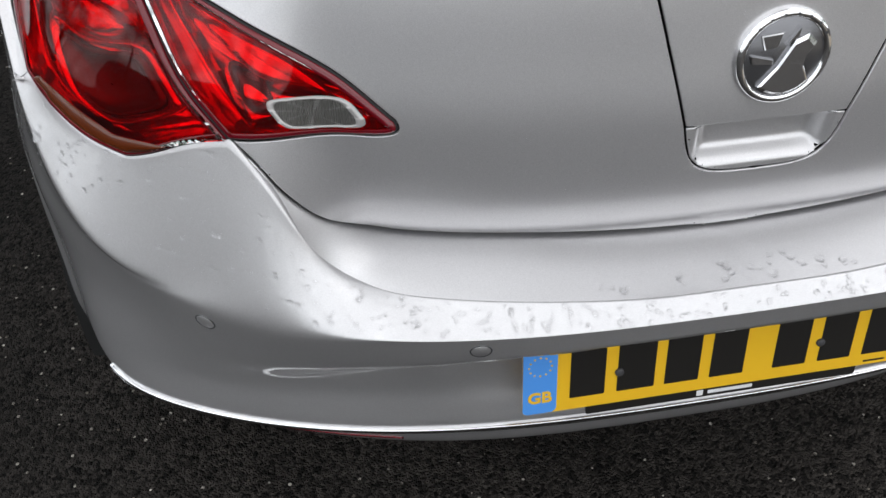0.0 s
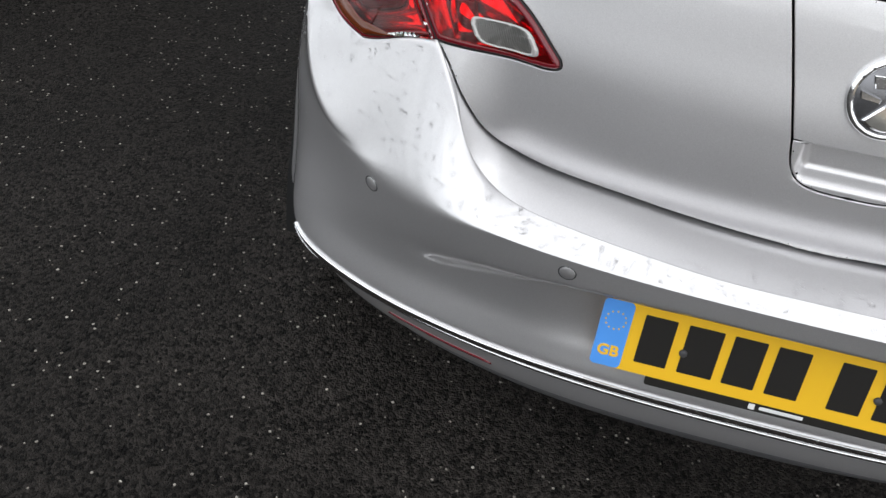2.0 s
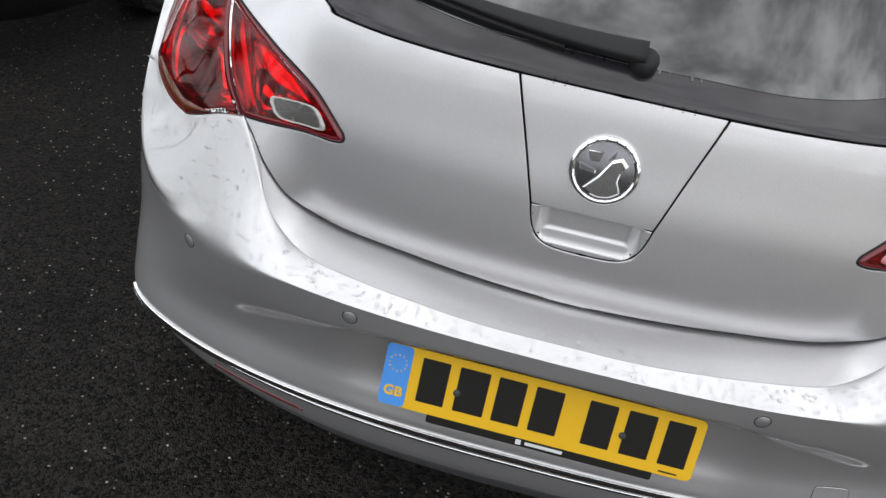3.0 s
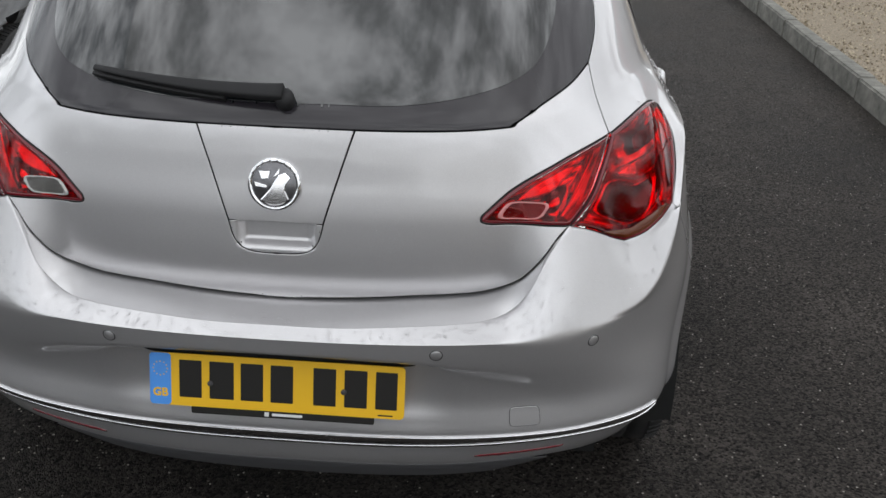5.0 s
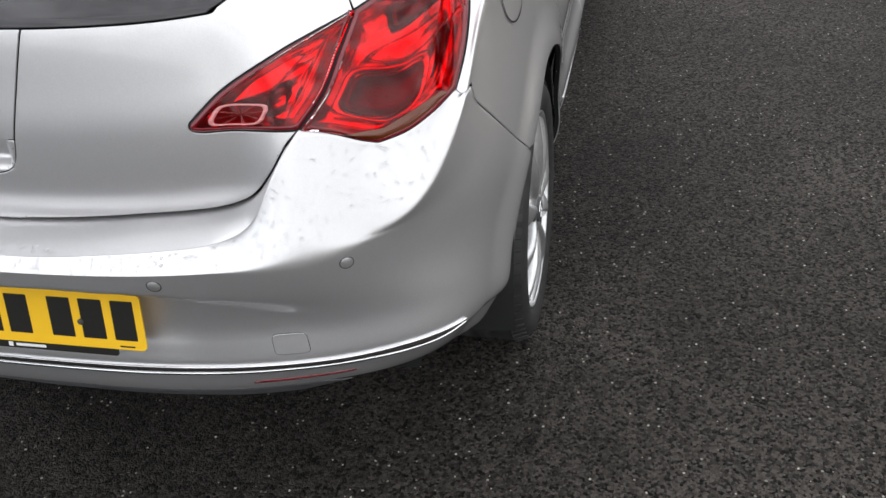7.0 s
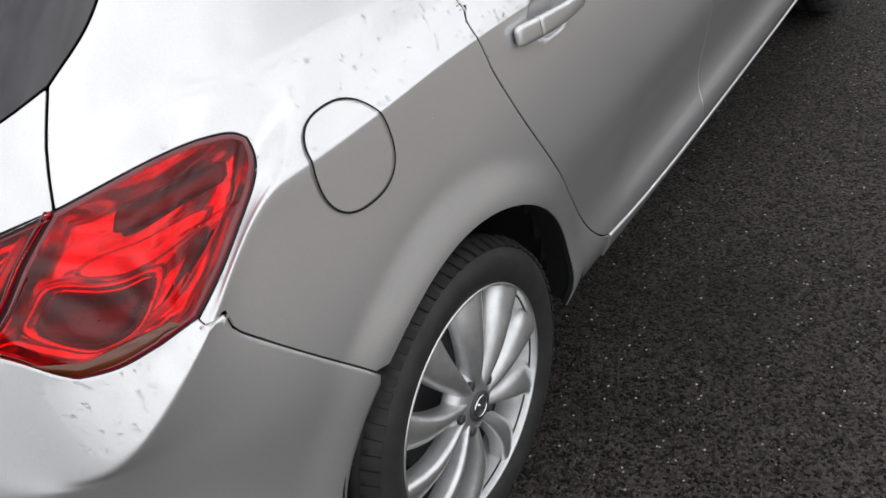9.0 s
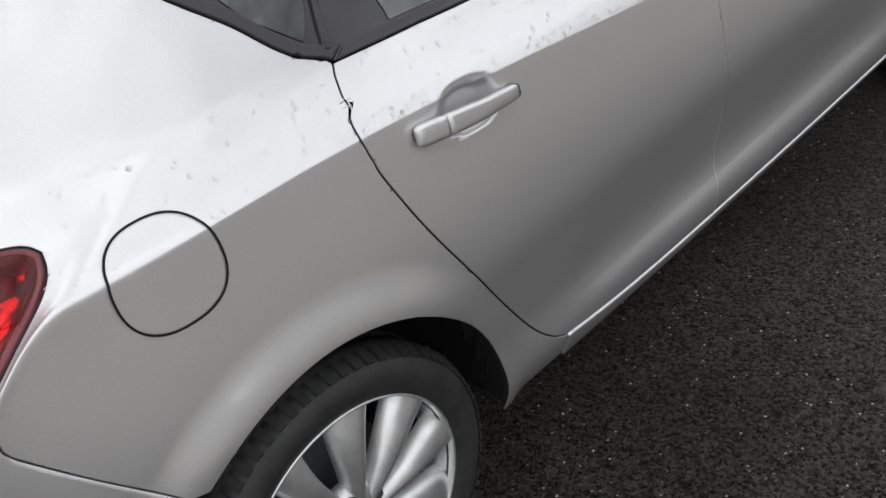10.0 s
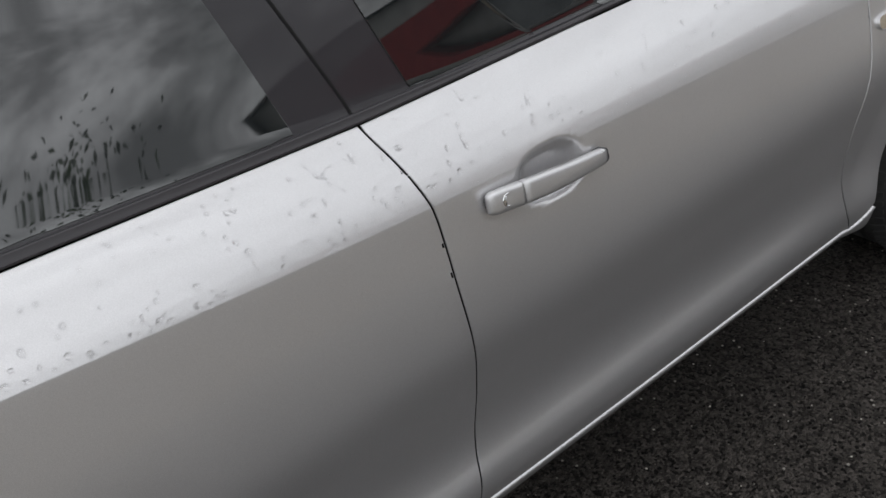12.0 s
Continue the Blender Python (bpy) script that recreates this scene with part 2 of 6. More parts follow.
def shell(u, v):
    """The shell's point at wrap u (0 to 5) and height v (in rows)."""
    u, v = np.broadcast_arrays(np.asarray(u, float), np.asarray(v, float))
    shape = u.shape
    u, v = u.ravel(), np.clip(v.ravel(), 0, len(NAMES) - 1 - 1e-9)
    uq, k = np.unique(np.clip(u, 1e-5, 5 - 1e-5), return_inverse=True)
    rows = all_rows(uq)
    seg = rows[1:] - rows[:-1]
    h = np.sqrt(np.linalg.norm(seg, axis=-1, keepdims=True)) + 1e-6
    d = seg / h
    m = np.empty_like(rows)
    m[1:-1] = (h[1:] * d[:-1] + h[:-1] * d[1:]) / (h[1:] + h[:-1])
    m[0], m[-1] = d[0], d[-1]
    i = v.astype(int)
    s = (v - i)[:, None]
    H = h[i, k]
    # the flank's crease and the bumper's fold are sharp
    leave, reach = m.copy(), m.copy()
    for name, a, b in (("crease", .35 * np.clip((uq - .45) / .1, 0, 1) + .65 * np.clip((uq - .80) / .12, 0, 1), np.clip((4.3 - uq) / .5, 0, 1)), ("waist", np.clip((.60 - uq) / .1, 0, 1), 1)):
        c, sharp = NAMES.index(name), (a * b)[:, None] * .92
        leave[c] += (d[c] - m[c]) * sharp
        reach[c] += (d[c - 1] - m[c]) * sharp
    out = (rows[i, k] * (1 + 2 * s) * (1 - s) ** 2 + leave[i, k] * H * s * (1 - s) ** 2
           + rows[i + 1, k] * s * s * (3 - 2 * s) + reach[i + 1, k] * H * s * s * (s - 1))
    return out.reshape(shape + (3,))


def shell_normal(u, v, e=2e-3):
    """The outward normal."""
    du = shell(np.clip(u + e, 0, 5), v) - shell(np.clip(u - e, 0, 5), v)
    dv = shell(u, np.clip(v + e * 4, 0, len(NAMES) - 1)) - shell(u, np.clip(v - e * 4, 0, len(NAMES) - 1))
    n = np.cross(du, dv)
    return n / np.maximum(np.linalg.norm(n, axis=-1, keepdims=True), 1e-12)

from mathutils import bvhtree, kdtree
# ---- from the shell to panels ----
UG, VG = np.meshgrid(np.linspace(0, 5, 751), np.linspace(0, 19, 305), indexing="ij")
SG = shell(UG, VG)
SG, UG, VG = SG.reshape(-1, 3), UG.ravel(), VG.ravel()
TREE = kdtree.KDTree(len(SG))
for _i, _p in enumerate(SG):
    TREE.insert(_p, _i)
TREE.balance()


def on_many(places):
    """The wrap and height of the shell's points nearest to some places."""
    q = np.atleast_2d(np.asarray(places, float))
    k = [TREE.find(a)[1] for a in q]
    uv = np.stack([UG[k], VG[k]], -1)
    e = np.array((2e-4, 2e-3))
    for _ in range(4 if len(q) > 1 else 2):
        p = shell(uv[:, 0], uv[:, 1])
        flip = np.where(uv + e > (5, 19), -1, 1)
        ju = (shell(uv[:, 0] + e[0] * flip[:, 0], uv[:, 1]) - p) / (e[0] * flip[:, :1])
        jv = (shell(uv[:, 0], uv[:, 1] + e[1] * flip[:, 1]) - p) / (e[1] * flip[:, 1:])
        d = q - p
        a, b, c = (ju * ju).sum(1), (ju * jv).sum(1), (jv * jv).sum(1)
        f, g = (ju * d).sum(1), (jv * d).sum(1)
        det = np.maximum(a * c - b * b, 1e-12)
        step = np.stack([(f * c - g * b) / det, (g * a - f * b) / det], -1)
        uv = np.clip(uv + np.clip(step, (-.02, -.3), (.02, .3)), (0, 0), (5, 19))
    return uv


def on_side(places):
    """The wrap and height of the flank's points with the same y and z as some places."""
    q = np.atleast_2d(np.asarray(places, float))
    uv = on_many(q)
    e = np.array((2e-4, 1e-3))
    for _ in range(8):
        p = shell(uv[:, 0], uv[:, 1])
        ju = (shell(uv[:, 0] + e[0], uv[:, 1]) - p)[:, 1:] / e[0]
        jv = (shell(uv[:, 0], uv[:, 1] + e[1]) - p)[:, 1:] / e[1]
        d = (q - p)[:, 1:]
        det = ju[:, 0] * jv[:, 1] - ju[:, 1] * jv[:, 0]
        det = np.where(np.abs(det) < 1e-6, 1e-6, det)
        step = np.stack([(d[:, 0] * jv[:, 1] - d[:, 1] * jv[:, 0]) / det, (ju[:, 0] * d[:, 1] - ju[:, 1] * d[:, 0]) / det], -1)
        uv = np.clip(uv + np.clip(step, (-.02, -.15), (.02, .15)), (0, 0), (4.9, 18.9))
    return uv


def on(x, y, z):
    return on_many([(x, y, z)])[0]


def flow(*places, n=9, flank=False):
    """A smooth line through places (x, y, z) or shell parameters, as shell parameters."""
    if all(len(p) == 2 for p in places):
        k = np.array(places, float)
        t = np.linspace(0, len(k) - 1, (len(k) - 1) * 2 * n + 1)
        return np.stack([np.interp(t, range(len(k)), k[:, c]) for c in (0, 1)], -1)
    k = np.array([shell(*p) if len(p) == 2 else p for p in places], float)
    e = np.vstack([2 * k[0] - k[1], k, 2 * k[-1] - k[-2]])
    if np.allclose(k[0], k[-1]):
        e[0], e[-1] = k[-2], k[1]
    res = []
    for i in range(1, len(e) - 2):
        t = [0]
        for a in range(3):
            t.append(t[-1] + max(np.linalg.norm(e[i + a] - e[i + a - 1]), 1e-6) ** .5)
        m = max(4, min(24, int(np.linalg.norm(e[i + 1] - e[i]) / .009)))
        s = np.linspace(t[1], t[2], m, endpoint=False)[:, None]
        p0, p1, p2, p3 = e[i - 1:i + 3]
        a1 = (t[1] - s) / t[1] * p0 + s / t[1] * p1
        a2 = (t[2] - s) / (t[2] - t[1]) * p1 + (s - t[1]) / (t[2] - t[1]) * p2
        a3 = (t[3] - s) / (t[3] - t[2]) * p2 + (s - t[2]) / (t[3] - t[2]) * p3
        b1 = (t[2] - s) / t[2] * a1 + s / t[2] * a2
        b2 = (t[3] - s) / (t[3] - t[1]) * a2 + (s - t[1]) / (t[3] - t[1]) * a3
        res.append((t[2] - s) / (t[2] - t[1]) * b1 + (s - t[1]) / (t[2] - t[1]) * b2)
    res.append(k[-1:])
    q = np.vstack(res)
    line = on_side(q) if flank else on_many(q)
    if len(line) > 8:
        line[2:-2] = np.median(np.stack([line[i:len(line) - 4 + i] for i in range(5)]), axis=0)
    for _ in range(3):
        line[1:-1] = (line[:-2] + 2 * line[1:-1] + line[2:]) / 4
    if flank:
        p = shell(line[:, 0], line[:, 1])
        keep = [0]
        for i in range(1, len(line) - 1):
            if np.linalg.norm(p[i] - p[keep[-1]]) > .006 and np.linalg.norm(p[i] - p[-1]) > .006:
                keep.append(i)
        return line[keep + [len(line) - 1]]
    line[np.abs(q[:, 0]) < 1e-6, 0] = np.where(q[np.abs(q[:, 0]) < 1e-6, 1] < 2, 0, 5)
    return line


def smooth(a, b, x):
    s = np.clip((x - a) / (b - a), 0, 1)
    return s * s * (3 - 2 * s)


def scoop_at(p, y, z, ry, rz, depth):
    r = (np.abs((p[..., 1] - y) / ry) ** 2.6 + np.abs((p[..., 2] - z + .05 * (p[..., 1] - y)) / rz) ** 2.6) ** (1 / 2.6)
    return np.where(p[..., 0] > .6, depth * (1 - smooth(.50, 1.0, r)), 0)


def relief(p):
    """How far the pressed shapes lie under the plain shell."""
    x, y, z = np.abs(p[..., 0]), p[..., 1], p[..., 2]
    e = (x / .66) ** 2.8 + (np.maximum(z - .38, 0) / .24) ** 2.4
    deep = (.005 + .050 * np.clip((z - .45) / .13, 0, 1) ** 1.1) * (1 - .68 * smooth(.27, .38, x)) * (1 - smooth(.40, .66, x))
    d = np.where((y < .45) & (z < .66), deep * (1 - smooth(.72, 1.02, e)) * smooth(.414, .45, z), 0)
    d = d + scoop_at(p, 1.172, .908, .074, .046, .022) + scoop_at(p, 2.132, .833, .074, .046, .022)
    for hub in (.742, 3.423):
        r = np.hypot(y - hub, z - .317)
        d = d - np.where(x > .6, .012 * (1 - smooth(.385, .470, r)), 0)
    hollow = .0065 * smooth(.350, .400, z) * (1 - smooth(.42, .68, z)) * smooth(0, .16, y - 1.30 - .45 * np.abs(z - .42)) * (1 - smooth(2.7, 2.92, y))
    d = d + np.where(x > .6, hollow, 0)
    g = .022 * smooth(.803, .822, z) * (1 - smooth(.8568, .8588, z)) * (1 - smooth(.060, .080, x))
    return d + np.where((y < .3) & (x < .12), g, 0)


def surf_and_normal(u, v, proud=0.0, e=2e-3):
    """The pressed shell's point and outward normal."""
    u, v = np.asarray(u, float), np.asarray(v, float)
    ua, ub = np.clip(u - e, 0, 5), np.clip(u + e, 0, 5)
    va, vb = np.clip(v - e * 6, 0, 19), np.clip(v + e * 6, 0, 19)
    p, pa, pb, qa, qb = shell(u, v), shell(ua, v), shell(ub, v), shell(u, va), shell(u, vb)
    n = np.cross(pb - pa, qb - qa)
    n /= np.maximum(np.linalg.norm(n, axis=-1, keepdims=True), 1e-12)
    pa, pb, qa, qb = [k - n * relief(k)[..., None] for k in (pa, pb, qa, qb)]
    m = np.cross(pb - pa, qb - qa)
    m /= np.maximum(np.linalg.norm(m, axis=-1, keepdims=True), 1e-12)
    return p - n * relief(p)[..., None] + m * proud, m


def clip_cell(poly, x0, x1, y0, y1):
    for axis, bound, keep in ((0, x0, 1), (0, x1, -1), (1, y0, 1), (1, y1, -1)):
        res = []
        for i in range(len(poly)):
            a, b = poly[i - 1], poly[i]
            ia, ib = (a[axis] - bound) * keep >= 0, (b[axis] - bound) * keep >= 0
            if ia != ib:
                s = (bound - a[axis]) / (b[axis] - a[axis])
                c = [a[0] + (b[0] - a[0]) * s, a[1] + (b[1] - a[1]) * s]
                c[axis] = bound
                res.append(tuple(c))
            if ib:
                res.append(b)
        poly = res
        if not poly:
            return poly
    return poly


def simple_loops(f):
    """A face's corners split where it touches itself."""
    res, stack = [], []
    for a in f:
        if a in stack:
            k = stack.index(a)
            loop = stack[k:]
            stack = stack[:k]
            if len(loop) > 2:
                res.append(loop)
        stack.append(a)
    if len(stack) > 2:
        res.append(stack)
    return res


def inside(poly, x, y):
    res = np.zeros(x.shape, bool)
    for (ax, ay), (bx, by) in zip(np.roll(poly, 1, 0), poly):
        if ay != by:
            res ^= ((ay > y) != (by > y)) & (x < (bx - ax) * (y - ay) / (by - ay) + ax)
    return res


ULINES = np.unique(np.round(np.concatenate([np.linspace(.02, .06, 11), np.linspace(0, 1, 111), np.linspace(1, 3, 231), np.linspace(3, 5, 81)]), 6))
VLINES = np.unique(np.round(np.concatenate([np.linspace(0, 4, 25), np.linspace(4, 6, 21), np.linspace(6, 7, 27), np.linspace(7, 13, 49), np.linspace(10.5, 11.0, 15), np.linspace(13, 19, 43)]), 6))


def local_frame(uv):
    """Lengths of the wrap's and the height's steps in an upright frame of the skin: along the wrap, height's lean, height's rise."""
    e = 1e-3
    u, v = uv[:, 0], uv[:, 1]
    ua, ub, va, vb = np.clip(u - e, 0, 5), np.clip(u + e, 0, 5), np.clip(v - e, 0, 19), np.clip(v + e, 0, 19)
    pu = (shell(ub, v) - shell(ua, v)) / (ub - ua)[:, None]
    pv = (shell(u, vb) - shell(u, va)) / (vb - va)[:, None]
    lu = np.maximum(np.linalg.norm(pu, axis=-1), .05)
    lean = (pv * pu).sum(-1) / lu
    rise = np.sqrt(np.maximum((pv * pv).sum(-1) - lean ** 2, .004 ** 2))
    return lu, lean, rise


def tidy(poly):
    keep = [poly[0]]
    for p in poly[1:]:
        if np.abs(p - keep[-1]).max() > 1e-5:
            keep.append(p)
    if np.abs(keep[0] - keep[-1]).max() < 1e-5:
        keep.pop()
    poly = np.array(keep)
    area = (poly[:, 0] * np.roll(poly[:, 1], -1) - np.roll(poly[:, 0], -1) * poly[:, 1]).sum()
    return poly if area > 0 else poly[::-1]


def inset(poly, gap):
    """The outline drawn in by a gap in metres; points on the middle plane stay on it."""
    lu, lean, rise = local_frame(poly)
    q = poly * 1.0

    def side_of(step):
        d = np.stack([step[:, 0] * lu + step[:, 1] * lean, step[:, 1] * rise], -1)
        d /= np.maximum(np.linalg.norm(d, axis=1, keepdims=True), 1e-9)
        return np.stack([-d[:, 1], d[:, 0]], -1)
    nxt = np.roll(poly, -1, 0)
    b, a = side_of(nxt - poly), side_of(poly - np.roll(poly, 1, 0))
    mid = (poly[:, 0] < 1e-4) & (nxt[:, 0] < 1e-4)
    mid |= (poly[:, 0] > 5 - 1e-4) & (nxt[:, 0] > 5 - 1e-4)
    seen = {(round(p[0], 6), round(p[1], 6), round(o[0], 6), round(o[1], 6)) for p, o in zip(poly, nxt)}
    mid |= np.array([(round(o[0], 6), round(o[1], 6), round(p[0], 6), round(p[1], 6)) in seen for p, o in zip(poly, nxt)])
    b[mid] = 0
    a[np.roll(mid, 1)] = 0
    s = a + b
    s /= np.maximum((1 + (a * b).sum(1, keepdims=True)), .35)
    for i in np.where(mid)[0]:
        j = (i + 1) % len(poly)
        s[i], s[j] = a[i], b[j]
    dv = gap * s[:, 1] / rise
    q[:, 0] += (gap * s[:, 0] - dv * lean) / lu
    q[:, 1] += dv
    q[poly[:, 0] < 1e-4, 0] = 0
    q[poly[:, 0] > 5 - 1e-4, 0] = 5
    return q, mid


def sheet(outline, gap=.0017, lip=.014, proud=0.0, edge=.0014):
    """Vertices, faces and normals of one panel of the shell with rolled edges."""
    poly = tidy(np.asarray(outline, float))
    poly, mid = inset(poly, gap + (edge if lip else 0))
    u0, v0 = poly.min(0)
    u1, v1 = poly.max(0)
    us = ULINES[np.searchsorted(ULINES, u0, "right") - 1:np.searchsorted(ULINES, u1) + 1]
    vs = VLINES[max(np.searchsorted(VLINES, v0, "right") - 1, 0):np.searchsorted(VLINES, v1) + 1]
    touched = np.zeros((len(us) - 1, len(vs) - 1), bool)
    nxt = np.roll(poly, -1, 0)
    for a, b in zip(poly, nxt):
        n = int(max(abs(b[0] - a[0]) / .004, abs(b[1] - a[1]) / .05)) + 2
        s = np.linspace(0, 1, n)[:, None]
        p = a + (b - a) * s
        i = np.clip(np.searchsorted(us, p[:, 0], "right") - 1, 0, len(us) - 2)
        j = np.clip(np.searchsorted(vs, p[:, 1], "right") - 1, 0, len(vs) - 2)
        touched[i, j] = True
    cu, cv = np.meshgrid((us[1:] + us[:-1]) / 2, (vs[1:] + vs[:-1]) / 2, indexing="ij")
    full = inside(poly, cu, cv) & ~touched
    index, verts, faces, dark = {}, [], [], []

    def vid(a, b):
        key = (round(a * 1e5), round(b * 1e5))
        if key not in index:
            index[key] = len(verts)
            verts.append((a, b))
        return index[key]
    for i, j in zip(*np.where(full)):
        faces.append([vid(us[i], vs[j]), vid(us[i + 1], vs[j]), vid(us[i + 1], vs[j + 1]), vid(us[i], vs[j + 1])])
    tup = [tuple(p) for p in poly]
    for i, j in zip(*np.where(touched)):
        faces += simple_loops([vid(*p) for p in clip_cell(tup, us[i], us[i + 1], vs[j], vs[j + 1])])
    uv = np.array(verts)
    pos, nrm = surf_and_normal(uv[:, 0], uv[:, 1], proud)
    nrm[uv[:, 0] < 1e-6, 0] = 0
    pos[uv[:, 0] < 1e-6, 0] = 0
    if lip:
        pu, pv = poly[:, 0], poly[:, 1]
        p0, n0 = surf_and_normal(pu, pv, proud)
        tan = np.roll(p0, -1, 0) - np.roll(p0, 1, 0)
        tan /= np.maximum(np.linalg.norm(tan, axis=1, keepdims=True), 1e-9)
        side = np.cross(tan, n0)
        side[(poly[:, 0] < 1e-4) | (poly[:, 0] > 5 - 1e-4), 0] = 0
        rings = [(p0, n0)]
        for c, s in ((.5, .866), (.92, .38)):
            rings.append((p0 + side * edge * c - n0 * edge * (1 - s), n0 * s + side * c))
        rings.append((p0 + side * edge - n0 * (edge * 1.9), side))
        rings.append((p0 + side * edge - n0 * lip, side))
        base = len(pos)
        k = len(poly)
        pos = np.vstack([pos] + [r[0] for r in rings])
        nrm = np.vstack([nrm] + [r[1] for r in rings])
        for r in range(len(rings) - 1):
            for i in range(k):
                if not mid[i]:
                    j = (i + 1) % k
                    faces.append([base + r * k + i, base + (r + 1) * k + i, base + (r + 1) * k + j, base + r * k + j])
                    # deepest lip faces turn black: the shut lines' shade is painted in
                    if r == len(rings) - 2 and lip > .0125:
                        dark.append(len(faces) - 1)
    return pos, faces, nrm, dark


def as_mesh(name, pos, faces, nrm, mat, dark=()):
    me = bpy.data.meshes.new(name)
    me.from_pydata([tuple(p) for p in pos], [], faces)
    me.polygons.foreach_set("use_smooth", [True] * len(me.polygons))
    me.materials.append(mat)
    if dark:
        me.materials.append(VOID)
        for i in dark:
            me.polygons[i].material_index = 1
    me.update()
    n = nrm / np.maximum(np.linalg.norm(nrm, axis=1, keepdims=True), 1e-9)
    me.normals_split_custom_set_from_vertices([tuple(a) for a in n])
    return me


def child(name, me, parent, label=""):
    ob = new(name, me)
    ob.parent = parent
    return tagged(ob, label)


def panel(name, outline, mat, parent, label="", sides="pair", **how):
    """One panel: 'pair' makes it for both flanks, 'both' as one piece across the middle, 'right' or 'left' once."""
    pos, faces, nrm, dark = sheet(outline, **how)
    flip = np.array((-1, 1, 1))
    back = [f[::-1] for f in faces]
    res = []
    if sides == "both":
        n = len(pos)
        allf = faces + [[i + n for i in f] for f in back]
        res.append(child(name, as_mesh(name, np.vstack([pos, pos * flip]), allf, np.vstack([nrm, nrm * flip]), mat, dark + [i + len(faces) for i in dark]), parent, label))
    if sides in ("pair", "right"):
        res.append(child(name, as_mesh(name, pos, faces, nrm, mat, dark), parent, label))
    if sides in ("pair", "left"):
        res.append(child(name, as_mesh(name, pos * flip, back, nrm * flip, mat, dark), parent, label))
    return res


def part(name, bm, mat, parent, label="", smooth_it=True):
    me = bpy.data.meshes.new(name)
    bm.to_mesh(me)
    bm.free()
    me.polygons.foreach_set("use_smooth", [smooth_it] * len(me.polygons))
    me.materials.append(mat)
    return child(name, me, parent, label)


def soft_corners(places, r=.2):
    """A closed outline of straight sides with rounded corners through places."""
    k = np.array(places, float)
    lines = []
    for i in range(len(k)):
        a, b, c = k[i - 1], k[i], k[(i + 1) % len(k)]
        p, q = b + (a - b) * r, b + (c - b) * r
        lines.append(flow(tuple(p), tuple(b * .62 + (p + q) * .19), tuple(q)))
        d = c + (b - c) * r
        lines.append(flow(tuple(q), tuple((q + d) / 2), tuple(d)))
    return np.vstack(lines)

# ---- the car ----
car = tagged(new("hatchback_car"), "silver metallic five-door hatchback, wet with raindrops, parked on asphalt", "car")

gap_line = flow((0, .073, .687), (.114, .077, .690), (.20, .083, .695), (.27, .088, .700), (.335, .100, .702), (.40, .115, .705), (.432, .117, .713), (.467, .106, .735), (.49, .0995, .758), (.524, .099, .803), (.544, .107, .835), (.567, .121, .857))
lamp_split = flow((.567, .121, .857), (.607, .153, .905), (.631, .190, .961), (.648, .252, 1.012))
inner_low, inner_tip = flow((.567, .121, .857), (.50, .110, .859), (.418, .088, .8625)), flow((.418, .088, .8625), (.400, .0845, .8655), (.394, .0840, .872), (.398, .085, .881))
inner_top = flow((.398, .085, .881), (.444, .098, .922), (.503, .115, .962), (.564, .150, .992), (.648, .252, 1.012))
lamp_inner = np.vstack([inner_low, inner_tip, inner_top])
lamp_low = np.vstack([flow((.567, .121, .857), (.610, .150, .838), (.650, .160, .820), (.682, .170, .810)), flow((.682, .170, .810), (.730, .198, .818), (.765, .240, .833), (.792, .296, .848))])
lamp_out = flow((.792, .296, .848), (.799, .353, .890), (.796, .430, .933), (.787, .464, .958), (.771, .482, .985), (.758, .487, 1.001))
lamp_top = flow((.758, .487, 1.001), (.744, .478, 1.011), (.728, .446, 1.0165), (.700, .375, 1.018), (.648, .252, 1.012))
lamp_low[-1], lamp_top[0] = lamp_out[0], lamp_out[-1]
gate_seam = flow((.648, .252, 1.012), (.620, .290, 1.065), (.584, .353, 1.120))
edge_u = np.linspace(0, on(.44, .15, 1.045)[0], 40)
glass_low = np.vstack([np.stack([edge_u, 0 * edge_u + 12.93], -1), flow((edge_u[-1], 12.93), (.53, .285, 1.075), (.584, .353, 1.120))[1:]])
glass_side = flow((.584, .353, 1.12), (.612, .43, 1.19), (.607, .52, 1.29), (.575, .60, 1.375))
glass_top = flow((.575, .60, 1.375), (.35, .47, 1.385), (0, .42, 1.385))
badge_line = flow((on(.150, .10, 1.040)[0], 12.93), (.120, .07, .95), (.092, .053, .86))
badge_low = flow((.092, .053, .86), (.083, .053, .825), (.066, .053, .804), (.04, .053, .797), (0, .053, .796))
bumper_seam = flow((.792, .296, .848), (.850, .390, .735), (.897, .486, .627), flank=True)
bumper_seam[0] = lamp_out[0]
AY, AZ = .742, .317


def arch(a0, a1, y=AY, r=.380, n=48):
    """The rear or front wheel opening's edge between two angles from straight ahead, as shell parameters."""
    return on_side([(.89, y + r * math.cos(a), AZ + r * math.sin(a)) for a in np.linspace(radians(a0), radians(a1), n)])


def join(*lines):
    return np.vstack(lines)


def level(v, u0, u1, n=60):
    return np.array([(a, v) for a in np.linspace(u0, u1, n)])


